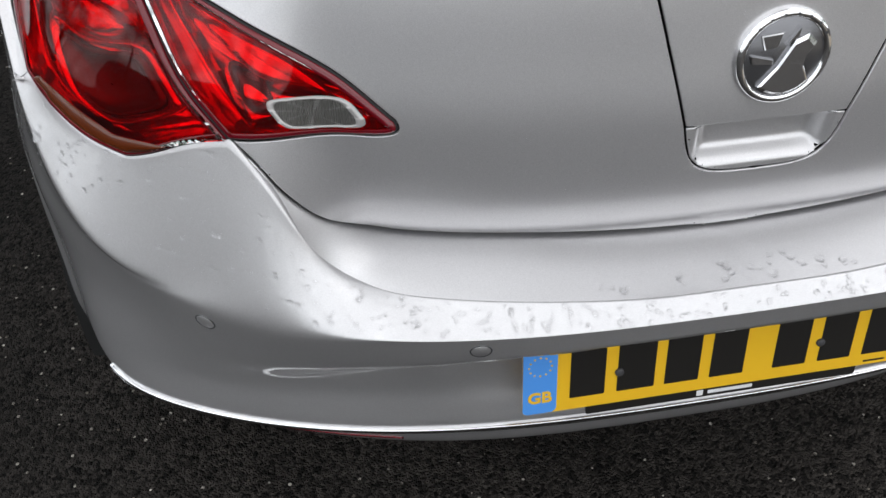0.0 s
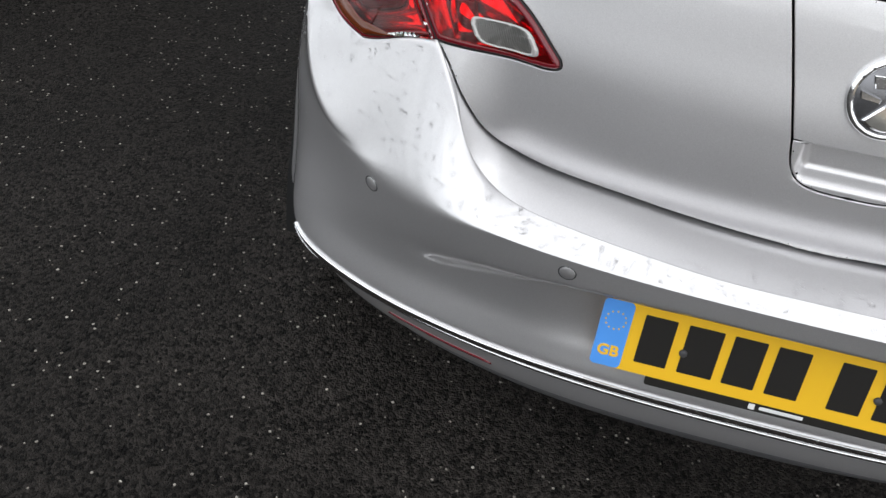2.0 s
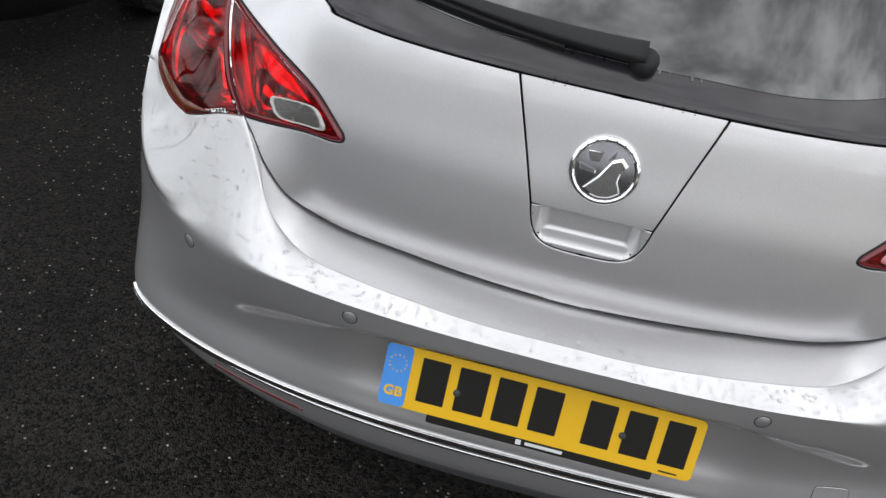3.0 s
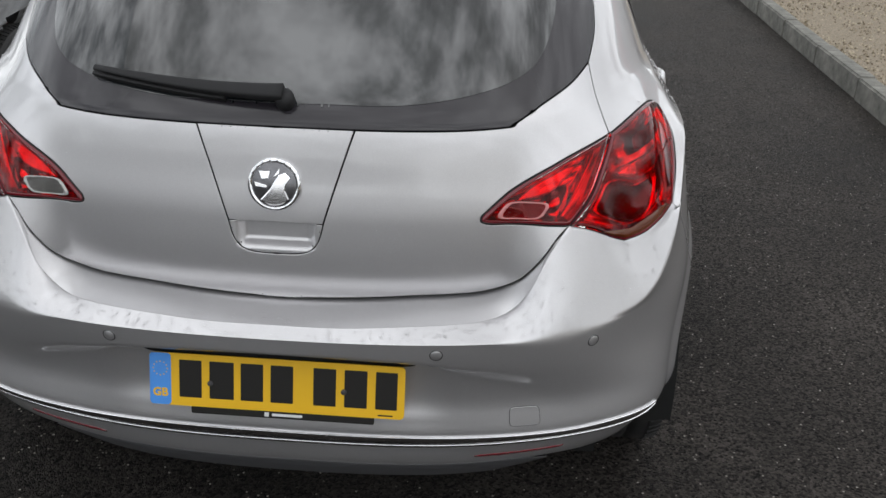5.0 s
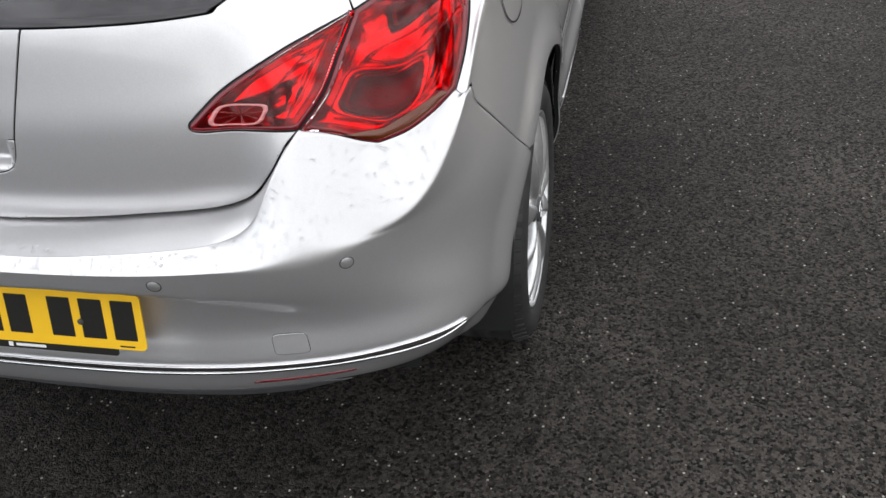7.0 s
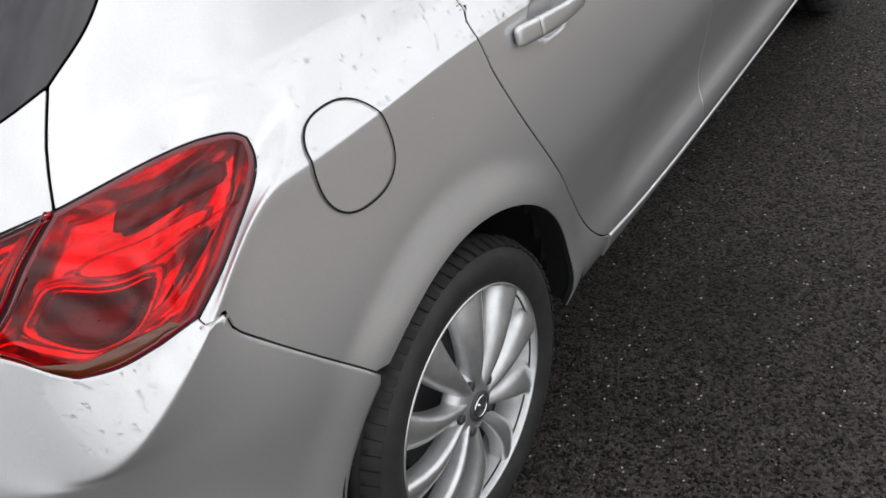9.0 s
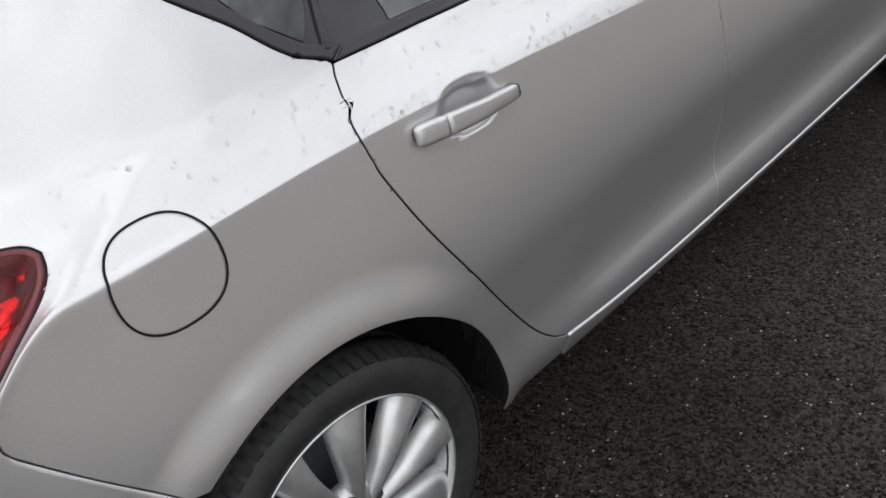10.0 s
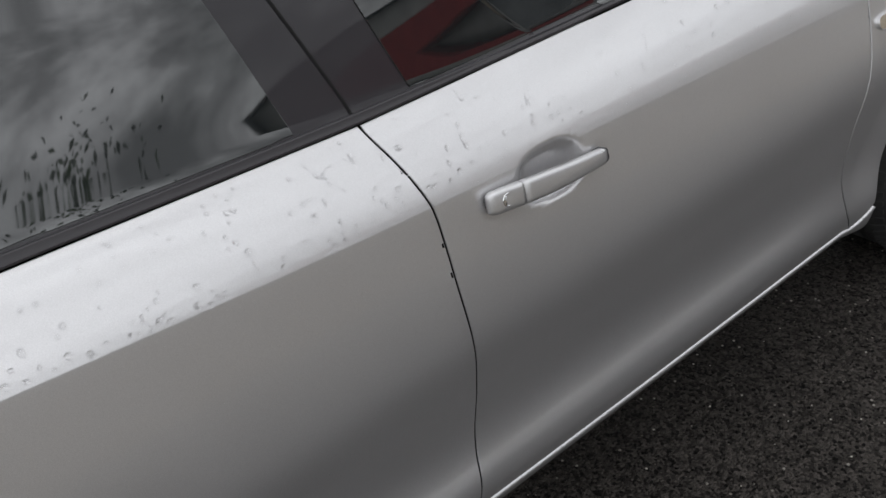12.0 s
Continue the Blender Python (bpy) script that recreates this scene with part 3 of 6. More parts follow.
hit_seam = math.degrees(math.atan2(.627 - AZ, .486 - AY))
arch_back = arch(hit_seam, 182)
BLEND[0] = .26
shelf_edge = flow((0, -.024, .677), (.131, -.023, .678), (.254, -.007, .681), (.316, .005, .682), (.37, .020, .682), (.416, .033, .683), (.45, .056, .687), (.466, .063, .697), (.487, .067, .719), (.502, .067, .747), (.518, .074, .785), (.544, .097, .826), (.567, .121, .857))
fold_end = bumper_seam[np.argmin(np.abs(bumper_seam[:, 1] - 8.0)), 0]
fold_u = np.linspace(0, fold_end, 120)
fold = np.stack([fold_u, 6 + 2 * smooth(.38, .60, fold_u)], -1)
seam_low = bumper_seam[bumper_seam[:, 1] < 7.98]
edge_places = shell(shelf_edge[:, 0], shelf_edge[:, 1])
for _ in range(12):
    edge_places[1:-1] = (edge_places[:-2] + 2 * edge_places[1:-1] + edge_places[2:]) / 4
BLEND[0] = .30
gap_places = shell(gap_line[:, 0], gap_line[:, 1])


def mirrored(name, rows, parent, label):
    """A smooth skin through rows of points that start on the middle plane, with its mirror image."""
    n = len(rows[0])
    v = np.vstack(rows)
    v[np.arange(len(v)) % n == 0, 0] = 0
    f = [[r * n + i, r * n + i + 1, r * n + n + 1 + i, r * n + n + i] for r in range(len(rows) - 1) for i in range(n - 1)]
    bm = bmesh.new()
    vs = [bm.verts.new(p) for p in np.vstack([v, v * (-1, 1, 1)])]
    for q in f:
        bm.faces.new([vs[i] for i in q])
        bm.faces.new([vs[i + len(v)] for i in q[::-1]])
    bmesh.ops.remove_doubles(bm, verts=bm.verts, dist=.0003)
    bmesh.ops.recalc_face_normals(bm, faces=bm.faces)
    return part(name, bm, PAINT, parent, label)


# the bumper's upper face sweeps from the fold up to the ledge's edge and the lamp
def lengths(places):
    return np.concatenate([[0], np.cumsum(np.linalg.norm(np.diff(places, axis=0), axis=1))])


def along_line(places, s):
    k = lengths(places)
    return np.stack([np.interp(s, k, places[:, c]) for c in range(3)], -1)


def marks_on(places, halves):
    """Lengths along a line at given half widths, with its ends."""
    k = lengths(places)
    return np.array([0] + [k[int(np.argmin(np.abs(places[:, 0] - h)))] for h in halves] + [k[-1]])


BLEND[0] = .26
foot = shell(fold[:, 0], fold[:, 1])
BLEND[0] = .30
rim_line = np.vstack([edge_places, shell(lamp_low[1:, 0], lamp_low[1:, 1]), shell(bumper_seam[1:, 0], bumper_seam[1:, 1])[bumper_seam[1:, 1] >= 7.98]])
at_rim, at_foot = marks_on(rim_line, (.25, .45, .567, .682)), marks_on(foot, (.25, .455, .61, .715))
COLS = 161
run = np.linspace(0, at_rim[-1], COLS)
foot_at = cubic(slopes(at_rim, at_foot), run)
high, low = along_line(rim_line, run), along_line(foot, foot_at)
foot_u = np.interp(foot_at, lengths(foot), fold[:, 0])
foot_v = 6 + 2 * smooth(.38, .60, foot_u)
# right edge of the skin below the fold: the seam, then the wheel opening, then down to the hem
right_line = join(seam_low, arch_back, [(on(.80, .30, .28)[0], 1.0)])
right_line = right_line[np.argsort(right_line[:, 1])]
share = foot_u / np.interp(foot_v, right_line[:, 1], right_line[:, 0])
share = share / share[-1]
BLEND[0] = .26
rows = []
for w in np.concatenate([np.linspace(0, .9, 46)[:-1], np.linspace(.9, .985, 14), [.993, .998]]):
    v = 1 + (foot_v - 1) * w
    rows.append(surf_and_normal(share * (np.interp(v, right_line[:, 1], right_line[:, 0]) - .0012), v)[0])
FOLD = len(rows)
BLEND[0] = .30
low[-1] = rows[-1][-1] * .5 + low[-1] * .5
span = high - low
UP = np.concatenate([[0, .01, .03, .06], np.linspace(.1, 1, 26)])
rows += [low + span * f for f in UP]
skin = np.stack(rows)
# a fair skin: crisp fold at the tail's middle that softens round the corner
col = np.arange(COLS) / (COLS - 1)
soft_at = smooth(.42, .66, col)
free = np.zeros(skin.shape[:2])
free[FOLD + 1:-1, :] = 1
free[FOLD] = soft_at
for k in range(FOLD):
    reach_down = np.linalg.norm(skin[FOLD] - skin[k], axis=1)
    free[k] = soft_at * np.exp(-(reach_down / .045) ** 2)
free[:, -1] = free[:, 0] = 0
free *= 1 - smooth(.93, 1.0, col)
for _ in range(90):
    mean = skin.copy()
    mean[1:-1, 1:-1] = (skin[2:, 1:-1] + skin[:-2, 1:-1]) * .3 + (skin[1:-1, 2:] + skin[1:-1, :-2]) * .2
    skin += (mean - skin) * free[..., None]
du, dv = np.gradient(skin, axis=1), np.gradient(skin, axis=0)
face_n = np.cross(du, dv)
face_n /= np.maximum(np.linalg.norm(face_n, axis=-1, keepdims=True), 1e-9)
UPPER, UPPER_N = skin[FOLD + 1:], face_n[FOLD + 1:]
inward = span / np.maximum(np.linalg.norm(span, axis=1, keepdims=True), 1e-6)
top_n = face_n[-1].copy()
rows = list(skin) + [skin[-1] + inward * .0010 - top_n * .0006, skin[-1] + inward * .0018 - top_n * .0022, skin[-1] + inward * .0018 - top_n * .016]
rows = np.stack(rows)
# the skin turns in at the seam and the wheel opening
turn = face_n[:, -2]
turn = np.vstack([turn, turn[-1:], turn[-1:], turn[-1:]])[:, None]
rows = np.concatenate([rows, rows[:, -1:] - turn * .0015 + (.0006, .0004, 0), rows[:, -1:] - turn * .018 + (.0006, .0004, 0)], axis=1)
bumper = mirrored("rear_bumper", list(rows), car, "silver bumper with parking sensors")

# added backing, not a car part: shows silver through a hole at the seam
panel("seam_backing", join(level(7.2, fold_end - .03, fold_end + .02, 12), level(8.8, fold_end + .02, fold_end - .03, 12)), PAINT, bumper, "silver backing added behind the bumper seam", gap=0, lip=0, proud=-.0030)

# the ledge spans from under the bumper's edge to behind the gate's lower edge
at_edge, at_gap = marks_on(edge_places, (.25, .40, .47, .51)), marks_on(gap_places, (.25, .40, .47, .51))
run = np.linspace(0, at_edge[-1], 90)
ea, ga = along_line(edge_places, run), along_line(gap_places, cubic(slopes(at_edge, at_gap), run))
across = [ea + (ga - ea) * f - np.array((0, 0, .0035 + .0015 * math.sin(math.pi * min(f, 1)))) for f in (-.03, .1, .25, .4, .55, .7, .85, 1.0)]
across.append(ga + (ga - ea) * .06 + np.array((0, .012, -.006)))
across = np.stack(across)
for _ in range(60):
    across[1:-2, 1:-1] += .5 * ((across[2:-1, 1:-1] + across[:-3, 1:-1] + across[1:-2, 2:] + across[1:-2, :-2]) / 4 - across[1:-2, 1:-1])
mirrored("bumper_ledge", list(across), bumper, "silver ledge under the tailgate")
gate = panel("tailgate", join(gap_line, lamp_inner, gate_seam, [p for p in glass_low[::-1] if p[0] > on(.150, .10, 1.040)[0]], badge_line, badge_low[1:]),
             PAINT, car, "silver tailgate", sides="both")[0]
top_badge = [p for p in glass_low if p[0] < on(.150, .10, 1.040)[0]]
bar = flow((0, .053, .860), (.05, .053, .860), (.092, .053, .860))
panel("badge_panel", join(badge_line, bar[::-1], top_badge), PAINT, gate, "silver badge panel", sides="both", gap=.0012)
panel("gate_handle", join(badge_low, bar), PAINT, gate, "silver pull handle recess", sides="both", gap=.0008)
glass_line = join(glass_low, glass_side, glass_top)
panel("rear_window_border", glass_line, GLOSS, gate, "black printed border of the rear glass", sides="both", gap=.001, lip=.006)
rear_pane = join(flow((0, .105, 1.085), (.10, .108, 1.086), (.17, .118, 1.079), (.24, .135, 1.073), (.33, .17, 1.075), (.42, .225, 1.09), (.475, .28, 1.125), (.51, .36, 1.20), (.52, .45, 1.29), (.51, .52, 1.355)), flow((.51, .52, 1.355), (.3, .45, 1.368), (0, .41, 1.368)))
panel("rear_window", rear_pane, GLASS, gate, "dark heated rear glass reflecting cloud", sides="both", gap=0, lip=.002, proud=.0012, edge=.0006)

door_back = flow((.767, .983, 1.049), (.820, .961, .990), (.862, .953, .923), (.877, .981, .835), (.897, 1.019, .747), (.903, 1.079, .635), (.904, 1.157, .503), (.895, 1.235, .385), (.890, 1.275, .345), (.889, 1.318, .318), flank=True)
sill_a = flow((.889, 1.318, .318), (.887, 1.45, .302), (.886, 1.62, .290), (.886, 1.885, .282))
sill_b = flow((.886, 1.885, .282), (.884, 2.2, .273), (.880, 2.6, .268), (.872, 2.985, .268))
door_mid = flow((.774, 1.876, .996), (.790, 1.880, .980), (.824, 1.893, .947), (.867, 1.913, .878), (.900, 1.916, .737), (.889, 1.919, .533), (.881, 1.910, .427), (.888, 1.892, .34), (.886, 1.885, .282), flank=True)
wing_line = flow((.767, 3.03, .965), (.86, 2.99, .84), (.890, 2.965, .70), (.899, 2.925, .52), (.885, 2.940, .36), (.872, 2.985, .268), flank=True)
belt_rear = flow(door_back[0], (.770, 1.4, 1.024), door_mid[0])
belt_front = flow(door_mid[0], (.77, 2.4, .980), wing_line[0])
window_back = flow((.767, .983, 1.049), (.745, .918, 1.085), (.715, .861, 1.145), (.69, .800, 1.20), (.66, .745, 1.265), (.655, .78, 1.31))
arch_front = arch(0, hit_seam)
quarter_top = flow(window_back[-1], (.62, 1.0, 1.375))
rail_u = on(.61, 1.0, 1.40)
quarter_line = join(bumper_seam, arch_front[::-1][1:], flow(arch_front[0], (.87, 1.118, .250)), flow((.87, 1.118, .250), (.885, 1.316, .240)), flow((.885, 1.316, .240), (.889, 1.318, .318)), door_back[::-1], window_back[1:],
                            flow(window_back[-1], (.625, .86, 1.375)), flow((.625, .86, 1.375), (.575, .60, 1.375)), glass_side[::-1], gate_seam[::-1], lamp_top[::-1], lamp_out[::-1])
flap = []
for a in np.linspace(0, 2 * math.pi, 140, endpoint=False):
    c, s = math.cos(a), math.sin(a)
    k = .0805 / (abs(c) ** 2.4 + abs(s) ** 2.4) ** (1 / 2.4)
    flap.append((.826 - .40 * k * s, .597 + k * c, .927 + .90 * k * s))
flap = on_side(flap)
panel("quarter_panel", quarter_line, PAINT, car, "silver rear quarter panel")
panel("fuel_flap", flap, PAINT, car, "round silver fuel flap", sides="right", gap=.0022, proud=.0012, lip=.0008, edge=.0005)
panel("rear_door", join(sill_a, door_mid[::-1], belt_rear[::-1], door_back), PAINT, car, "silver rear door")
panel("front_door", join(sill_b, wing_line[::-1], belt_front[::-1], door_mid), PAINT, car, "silver front door")
FY = 3.423
front_arch = arch(180, 0, FY)
panel("sill", join(flow((.885, 1.318, .240), (.889, 1.318, .318)), sill_a, sill_b, flow(sill_b[-1], front_arch[0]), flow(front_arch[0], (.86, 3.05, .245)), flow((.86, 3.05, .245), (.86, 2.0, .24), (.86, 1.318, .240))),
      PAINT, car, "silver side sill", gap=.0003, proud=.005, edge=.006)
panel("front_wing", join(wing_line, flow(wing_line[-1], front_arch[0]), front_arch, flow(front_arch[-1], (4.1, 4)), flow((4.1, 4), (4.1, 13)), level(13, 4.1, wing_line[0][0])),
      PAINT, car, "silver front wing")
panel("front_bumper", join(flow((4.1, 4), (4.1, 10)), level(10, 4.1, 5), flow((5, 10), (5, 1)), level(1, 5, 4.1), flow((4.1, 1), (4.1, 4))), PAINT, car, "silver front bumper", sides="pair")
nose = level(14, 5, 3.2)
panel("bonnet", join(level(13, 3.3, 4.1), flow((4.1, 13), (4.1, 10)), level(10, 4.1, 5), flow((5, 10), (5, 14)), nose, flow((3.2, 14), (3.3, 13))), PAINT, car, "silver bonnet", sides="pair")
panel("windscreen", join(level(14, 3.75, 5), flow((5, 14), (5, 16)), level(16, 5, 3.9), flow((3.9, 16), (3.75, 14))), GLASS, car, "tinted windscreen", sides="pair", gap=.001)
panel("roof", join(level(16.2, .30, 5), flow((5, 16.2), (5, 18.98)), level(18.98, 5, 0), flow((0, 18.98), (0, 16.2)), level(16.2, 0, .30)), PAINT, car, "silver roof", sides="pair", gap=0, lip=.004)
panel("roof_edge", join(level(15.75, 0, .33), flow((.33, 15.75), (.33, 16.2)), level(16.2, .33, 0), flow((0, 16.2), (0, 15.75))), PAINT, car, "silver roof spoiler edge", sides="both", gap=.001)
# glazing of the flanks: black trim with panes set in it
side_top = flow((.625, .86, 1.375), (.615, 1.2, 1.39), (.615, 1.9, 1.40), (.60, 2.4, 1.40))
panel("window_trim", join(flow(window_back[0], (.770, 1.4, 1.026), door_mid[0]), belt_front[1:], flow(wing_line[0], (.60, 2.4, 1.40)), side_top[::-1], flow((.625, .86, 1.375), window_back[-1]), window_back[::-1]),
      GLOSS, car, "black window surround", gap=.001, proud=-.001)
panel("roof_rail", join(side_top, flow((.60, 2.4, 1.40), (3.9, 16)), level(16.2, 3.9, .33), flow((.33, 16.2), (.575, .60, 1.375)), flow((.575, .60, 1.375), (.625, .86, 1.375))), PAINT, car, "silver roof rail panel", gap=.001)
pane_a = join(flow((.742, .955, 1.085), (.718, .885, 1.150), (.690, .845, 1.215)), flow((.690, .845, 1.215), (.665, .85, 1.26), (.65, .93, 1.31), (.64, 1.00, 1.335)), flow((.64, 1.00, 1.335), (.72, .985, 1.13), (.742, .955, 1.085)))
pane_b = join(flow((.760, 1.115, 1.062), (.764, 1.4, 1.045), (.768, 1.785, 1.018)), flow((.768, 1.785, 1.018), (.70, 1.75, 1.17), (.63, 1.70, 1.37)), flow((.63, 1.70, 1.37), (.63, 1.4, 1.37), (.635, 1.12, 1.355)), flow((.635, 1.12, 1.355), (.70, 1.10, 1.20), (.760, 1.115, 1.062)))
pane_c = join(flow((.769, 1.975, 1.008), (.768, 2.4, .998), (.765, 2.85, .985)), flow((.765, 2.85, .985), (.68, 2.55, 1.22), (.62, 2.36, 1.36)), flow((.62, 2.36, 1.36), (.625, 2.1, 1.37), (.63, 1.90, 1.37)), flow((.63, 1.90, 1.37), (.70, 1.93, 1.18), (.769, 1.975, 1.008)))
for nm, line in (("quarter_window", pane_a), ("rear_door_window", pane_b), ("front_door_window", pane_c)):
    panel(nm, line, GLASS, car, "dark tinted side glass", gap=0, proud=.0012, lip=.003, edge=.0008)

belt_up = [(p[0], p[1] + .95) for p in join(belt_rear, belt_front)]
panel("belt_moulding", join(belt_rear, belt_front[1:], belt_up[::-1]), SATIN, car, "satin black belt moulding", gap=.0004, proud=.005, edge=.003, lip=.008)
panel("quarter_moulding", join(window_back, on_many([shell(*p) + (-.012, .016, .012) for p in window_back[::-1]])), SATIN, car, "satin black quarter window moulding", gap=.0004, proud=.004, edge=.003, lip=.008)
seal_a = flow((.765, .992, 1.060), (.735, 1.020, 1.16), (.69, 1.045, 1.27), (.645, 1.07, 1.36))
seal_b = flow((.762, .972, 1.070), (.735, 1.000, 1.16), (.69, 1.025, 1.27), (.645, 1.05, 1.36))
panel("window_seal", join(seal_a, seal_b[::-1]), SATIN, car, "black upright window seal", gap=.004, proud=.006, edge=.003, lip=.010)
# the pillar gap's shade is a black band laid over the trim
bgap = flow((.770, 1.876, 1.005), (.735, 1.850, 1.09), (.69, 1.815, 1.20), (.625, 1.76, 1.38))
panel("pillar_gap", join(bgap, [(p[0] + .0055, p[1]) for p in bgap[::-1]]), VOID, car, "dark band laid on as the gap between the doors' pillar covers", gap=0, proud=.0006, lip=0)

# dark inner shell behind the gaps
us, vs = np.linspace(0, 5, 201), np.linspace(.6, 15.5, 90)
uu, vv = np.meshgrid(us, vs, indexing="ij")
pp = shell(uu, vv) * (.93, .975, 1) + (0, .048, -.008)
pp[..., 2] -= .035 * smooth(.74, .84, pp[..., 2])
cy, cz = (pp[1:, 1:, 1] + pp[:-1, :-1, 1]) / 2, (pp[1:, 1:, 2] + pp[:-1, :-1, 2]) / 2
hole = (np.hypot(cy - AY, cz - AZ) < .39) | (np.hypot(cy - FY, cz - AZ) < .39)
hole &= (pp[1:, 1:, 0] > .6)
W = len(vs)
fs = [[i * W + j, (i + 1) * W + j, (i + 1) * W + j + 1, i * W + j + 1] for i in range(len(us) - 1) for j in range(W - 1) if not hole[i, j]]
flat, nn = pp.reshape(-1, 3), shell_normal(uu, vv).reshape(-1, 3)
both = np.vstack([flat, flat * (-1, 1, 1)])
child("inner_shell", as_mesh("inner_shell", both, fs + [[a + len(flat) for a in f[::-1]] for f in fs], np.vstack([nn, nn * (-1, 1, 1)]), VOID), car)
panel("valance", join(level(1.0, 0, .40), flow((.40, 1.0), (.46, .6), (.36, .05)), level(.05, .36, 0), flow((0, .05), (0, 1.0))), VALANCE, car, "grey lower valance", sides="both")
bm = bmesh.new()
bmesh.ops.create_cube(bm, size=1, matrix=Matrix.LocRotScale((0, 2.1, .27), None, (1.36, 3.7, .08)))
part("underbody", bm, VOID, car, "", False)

# ---- tail lamps: rim, lens, housing, chambers ----


def resampled(line, n):
    p = shell(line[:, 0], line[:, 1])
    k = lengths(p)
    t = np.linspace(0, k[-1], n)
    return np.stack([np.interp(t, k, line[:, c]) for c in (0, 1)], -1)


def drawn(name, uv, proud, mat, parent, label, side):
    """A grid of shell parameters as a skin at heights over the shell."""
    p, n = surf_and_normal(uv[..., 0].ravel(), uv[..., 1].ravel())
    p = p + n * np.broadcast_to(proud, uv.shape[:2]).reshape(-1, 1)
    a, b = uv.shape[:2]
    f = [[i * b + j, i * b + j + 1, i * b + b + j + 1, i * b + b + j] for i in range(a - 1) for j in range(b - 1)]
    if side == "left":
        p, f = p * (-1, 1, 1), [q[::-1] for q in f]
    out = n * ((-1, 1, 1) if side == "left" else (1, 1, 1))
    q = np.array(f)
    if (np.cross(p[q[:, 1]] - p[q[:, 0]], p[q[:, 2]] - p[q[:, 0]]) * out[q[:, 0]]).sum() < 0:
        f = [q[::-1] for q in f]
    me = bpy.data.meshes.new(name)
    me.from_pydata([tuple(q) for q in p], [], f)
    me.polygons.foreach_set("use_smooth", [True] * len(me.polygons))
    me.materials.append(mat)
    return child(name, me, parent, label)


class Patch:
    """A four-sided piece of the shell: s runs along its foot, t up its sides."""

    def __init__(self, foot, right, top, left, n=44):
        self.sides = [resampled(line, n) for line in (foot, right, top, left)]
        c, r, d, l = self.sides
        self.loop = np.vstack([c[:-1], r[:-1], d[::-1][:-1], l[::-1][:-1]])
        x, y = self.loop[:, 0], self.loop[:, 1]
        self.turn = 1 if (x * np.roll(y, -1) - np.roll(x, -1) * y).sum() > 0 else -1
        self.n = n

    def drawn_in(self, d):
        loop = self.loop if self.turn > 0 else self.loop[::-1]
        q = inset(loop, d)[0]
        return q if self.turn > 0 else q[::-1]

    def at(self, s, t, d=0.0):
        q, m = self.drawn_in(d), self.n - 1
        c, r, e, l = q[:m + 1], q[m:2 * m + 1], q[2 * m:3 * m + 1][::-1], np.vstack([q[3 * m:], q[:1]])[::-1]
        k = np.linspace(0, 1, m + 1)

        def on_side(line, f):
            return np.stack([np.interp(f, k, line[:, 0]), np.interp(f, k, line[:, 1])], -1)
        S, T = s[..., None], t[..., None]
        return ((1 - T) * on_side(c, s) + T * on_side(e, s) + (1 - S) * on_side(l, t) + S * on_side(r, t)
                - (1 - S) * (1 - T) * c[0] - S * (1 - T) * c[-1] - (1 - S) * T * e[0] - S * T * e[-1])

    def band(self, steps):
        """Closed strips drawn in by each distance."""
        res = [self.drawn_in(d) for d in steps]
        return np.stack([np.vstack([q, q[:1]]) for q in res])


def oval(patch, s0, t0, rs, rt, power, scales, lean=0.0, n=40, arc=(0, 2 * math.pi)):
    """Rings round a place of a patch, as shell parameters."""
    a = np.linspace(arc[0], arc[1], n)
    c, e = np.cos(a), np.sin(a)
    k = (np.abs(c) ** power + np.abs(e) ** power) ** (-1 / power)
    S = np.array([s0 + r * rs * k * c + lean * r * rt * k * e for r in scales])
    T = np.array([t0 + r * rt * k * e for r in scales])
    return patch.at(np.clip(S, .01, .99), np.clip(T, .01, .99), .004)


def ribbon(patch, line, width, n=40):
    """A curved rib across a patch: rows of shell parameters from one edge to the other."""
    k = np.array(line, float)
    t = np.linspace(0, len(k) - 1, n)
    c = np.stack([cubic_line(k[:, 0], t), cubic_line(k[:, 1], t)], -1)
    d = np.gradient(c, axis=0)
    d /= np.linalg.norm(d, axis=1, keepdims=True)
    w = width * np.sin(np.pi * np.clip(np.linspace(.06, .94, n), 0, 1)) ** .6
    rows = [c + np.stack([-d[:, 1], d[:, 0]], -1) * (w * f)[:, None] for f in np.linspace(-1, 1, 9)]
    q = np.clip(np.stack(rows), .01, .99)
    return patch.at(q[..., 0], q[..., 1], .004)


def cubic_line(values, t):
    k = np.concatenate([[2 * values[0] - values[1]], values, [2 * values[-1] - values[-2]]])
    i = np.clip(t.astype(int), 0, len(values) - 2)
    f = t - i
    a, b, c, d = k[i], k[i + 1], k[i + 2], k[i + 3]
    return .5 * (2 * b + (c - a) * f + (2 * a - 5 * b + 4 * c - d) * f ** 2 + (3 * b - a - 3 * c + d) * f ** 3)


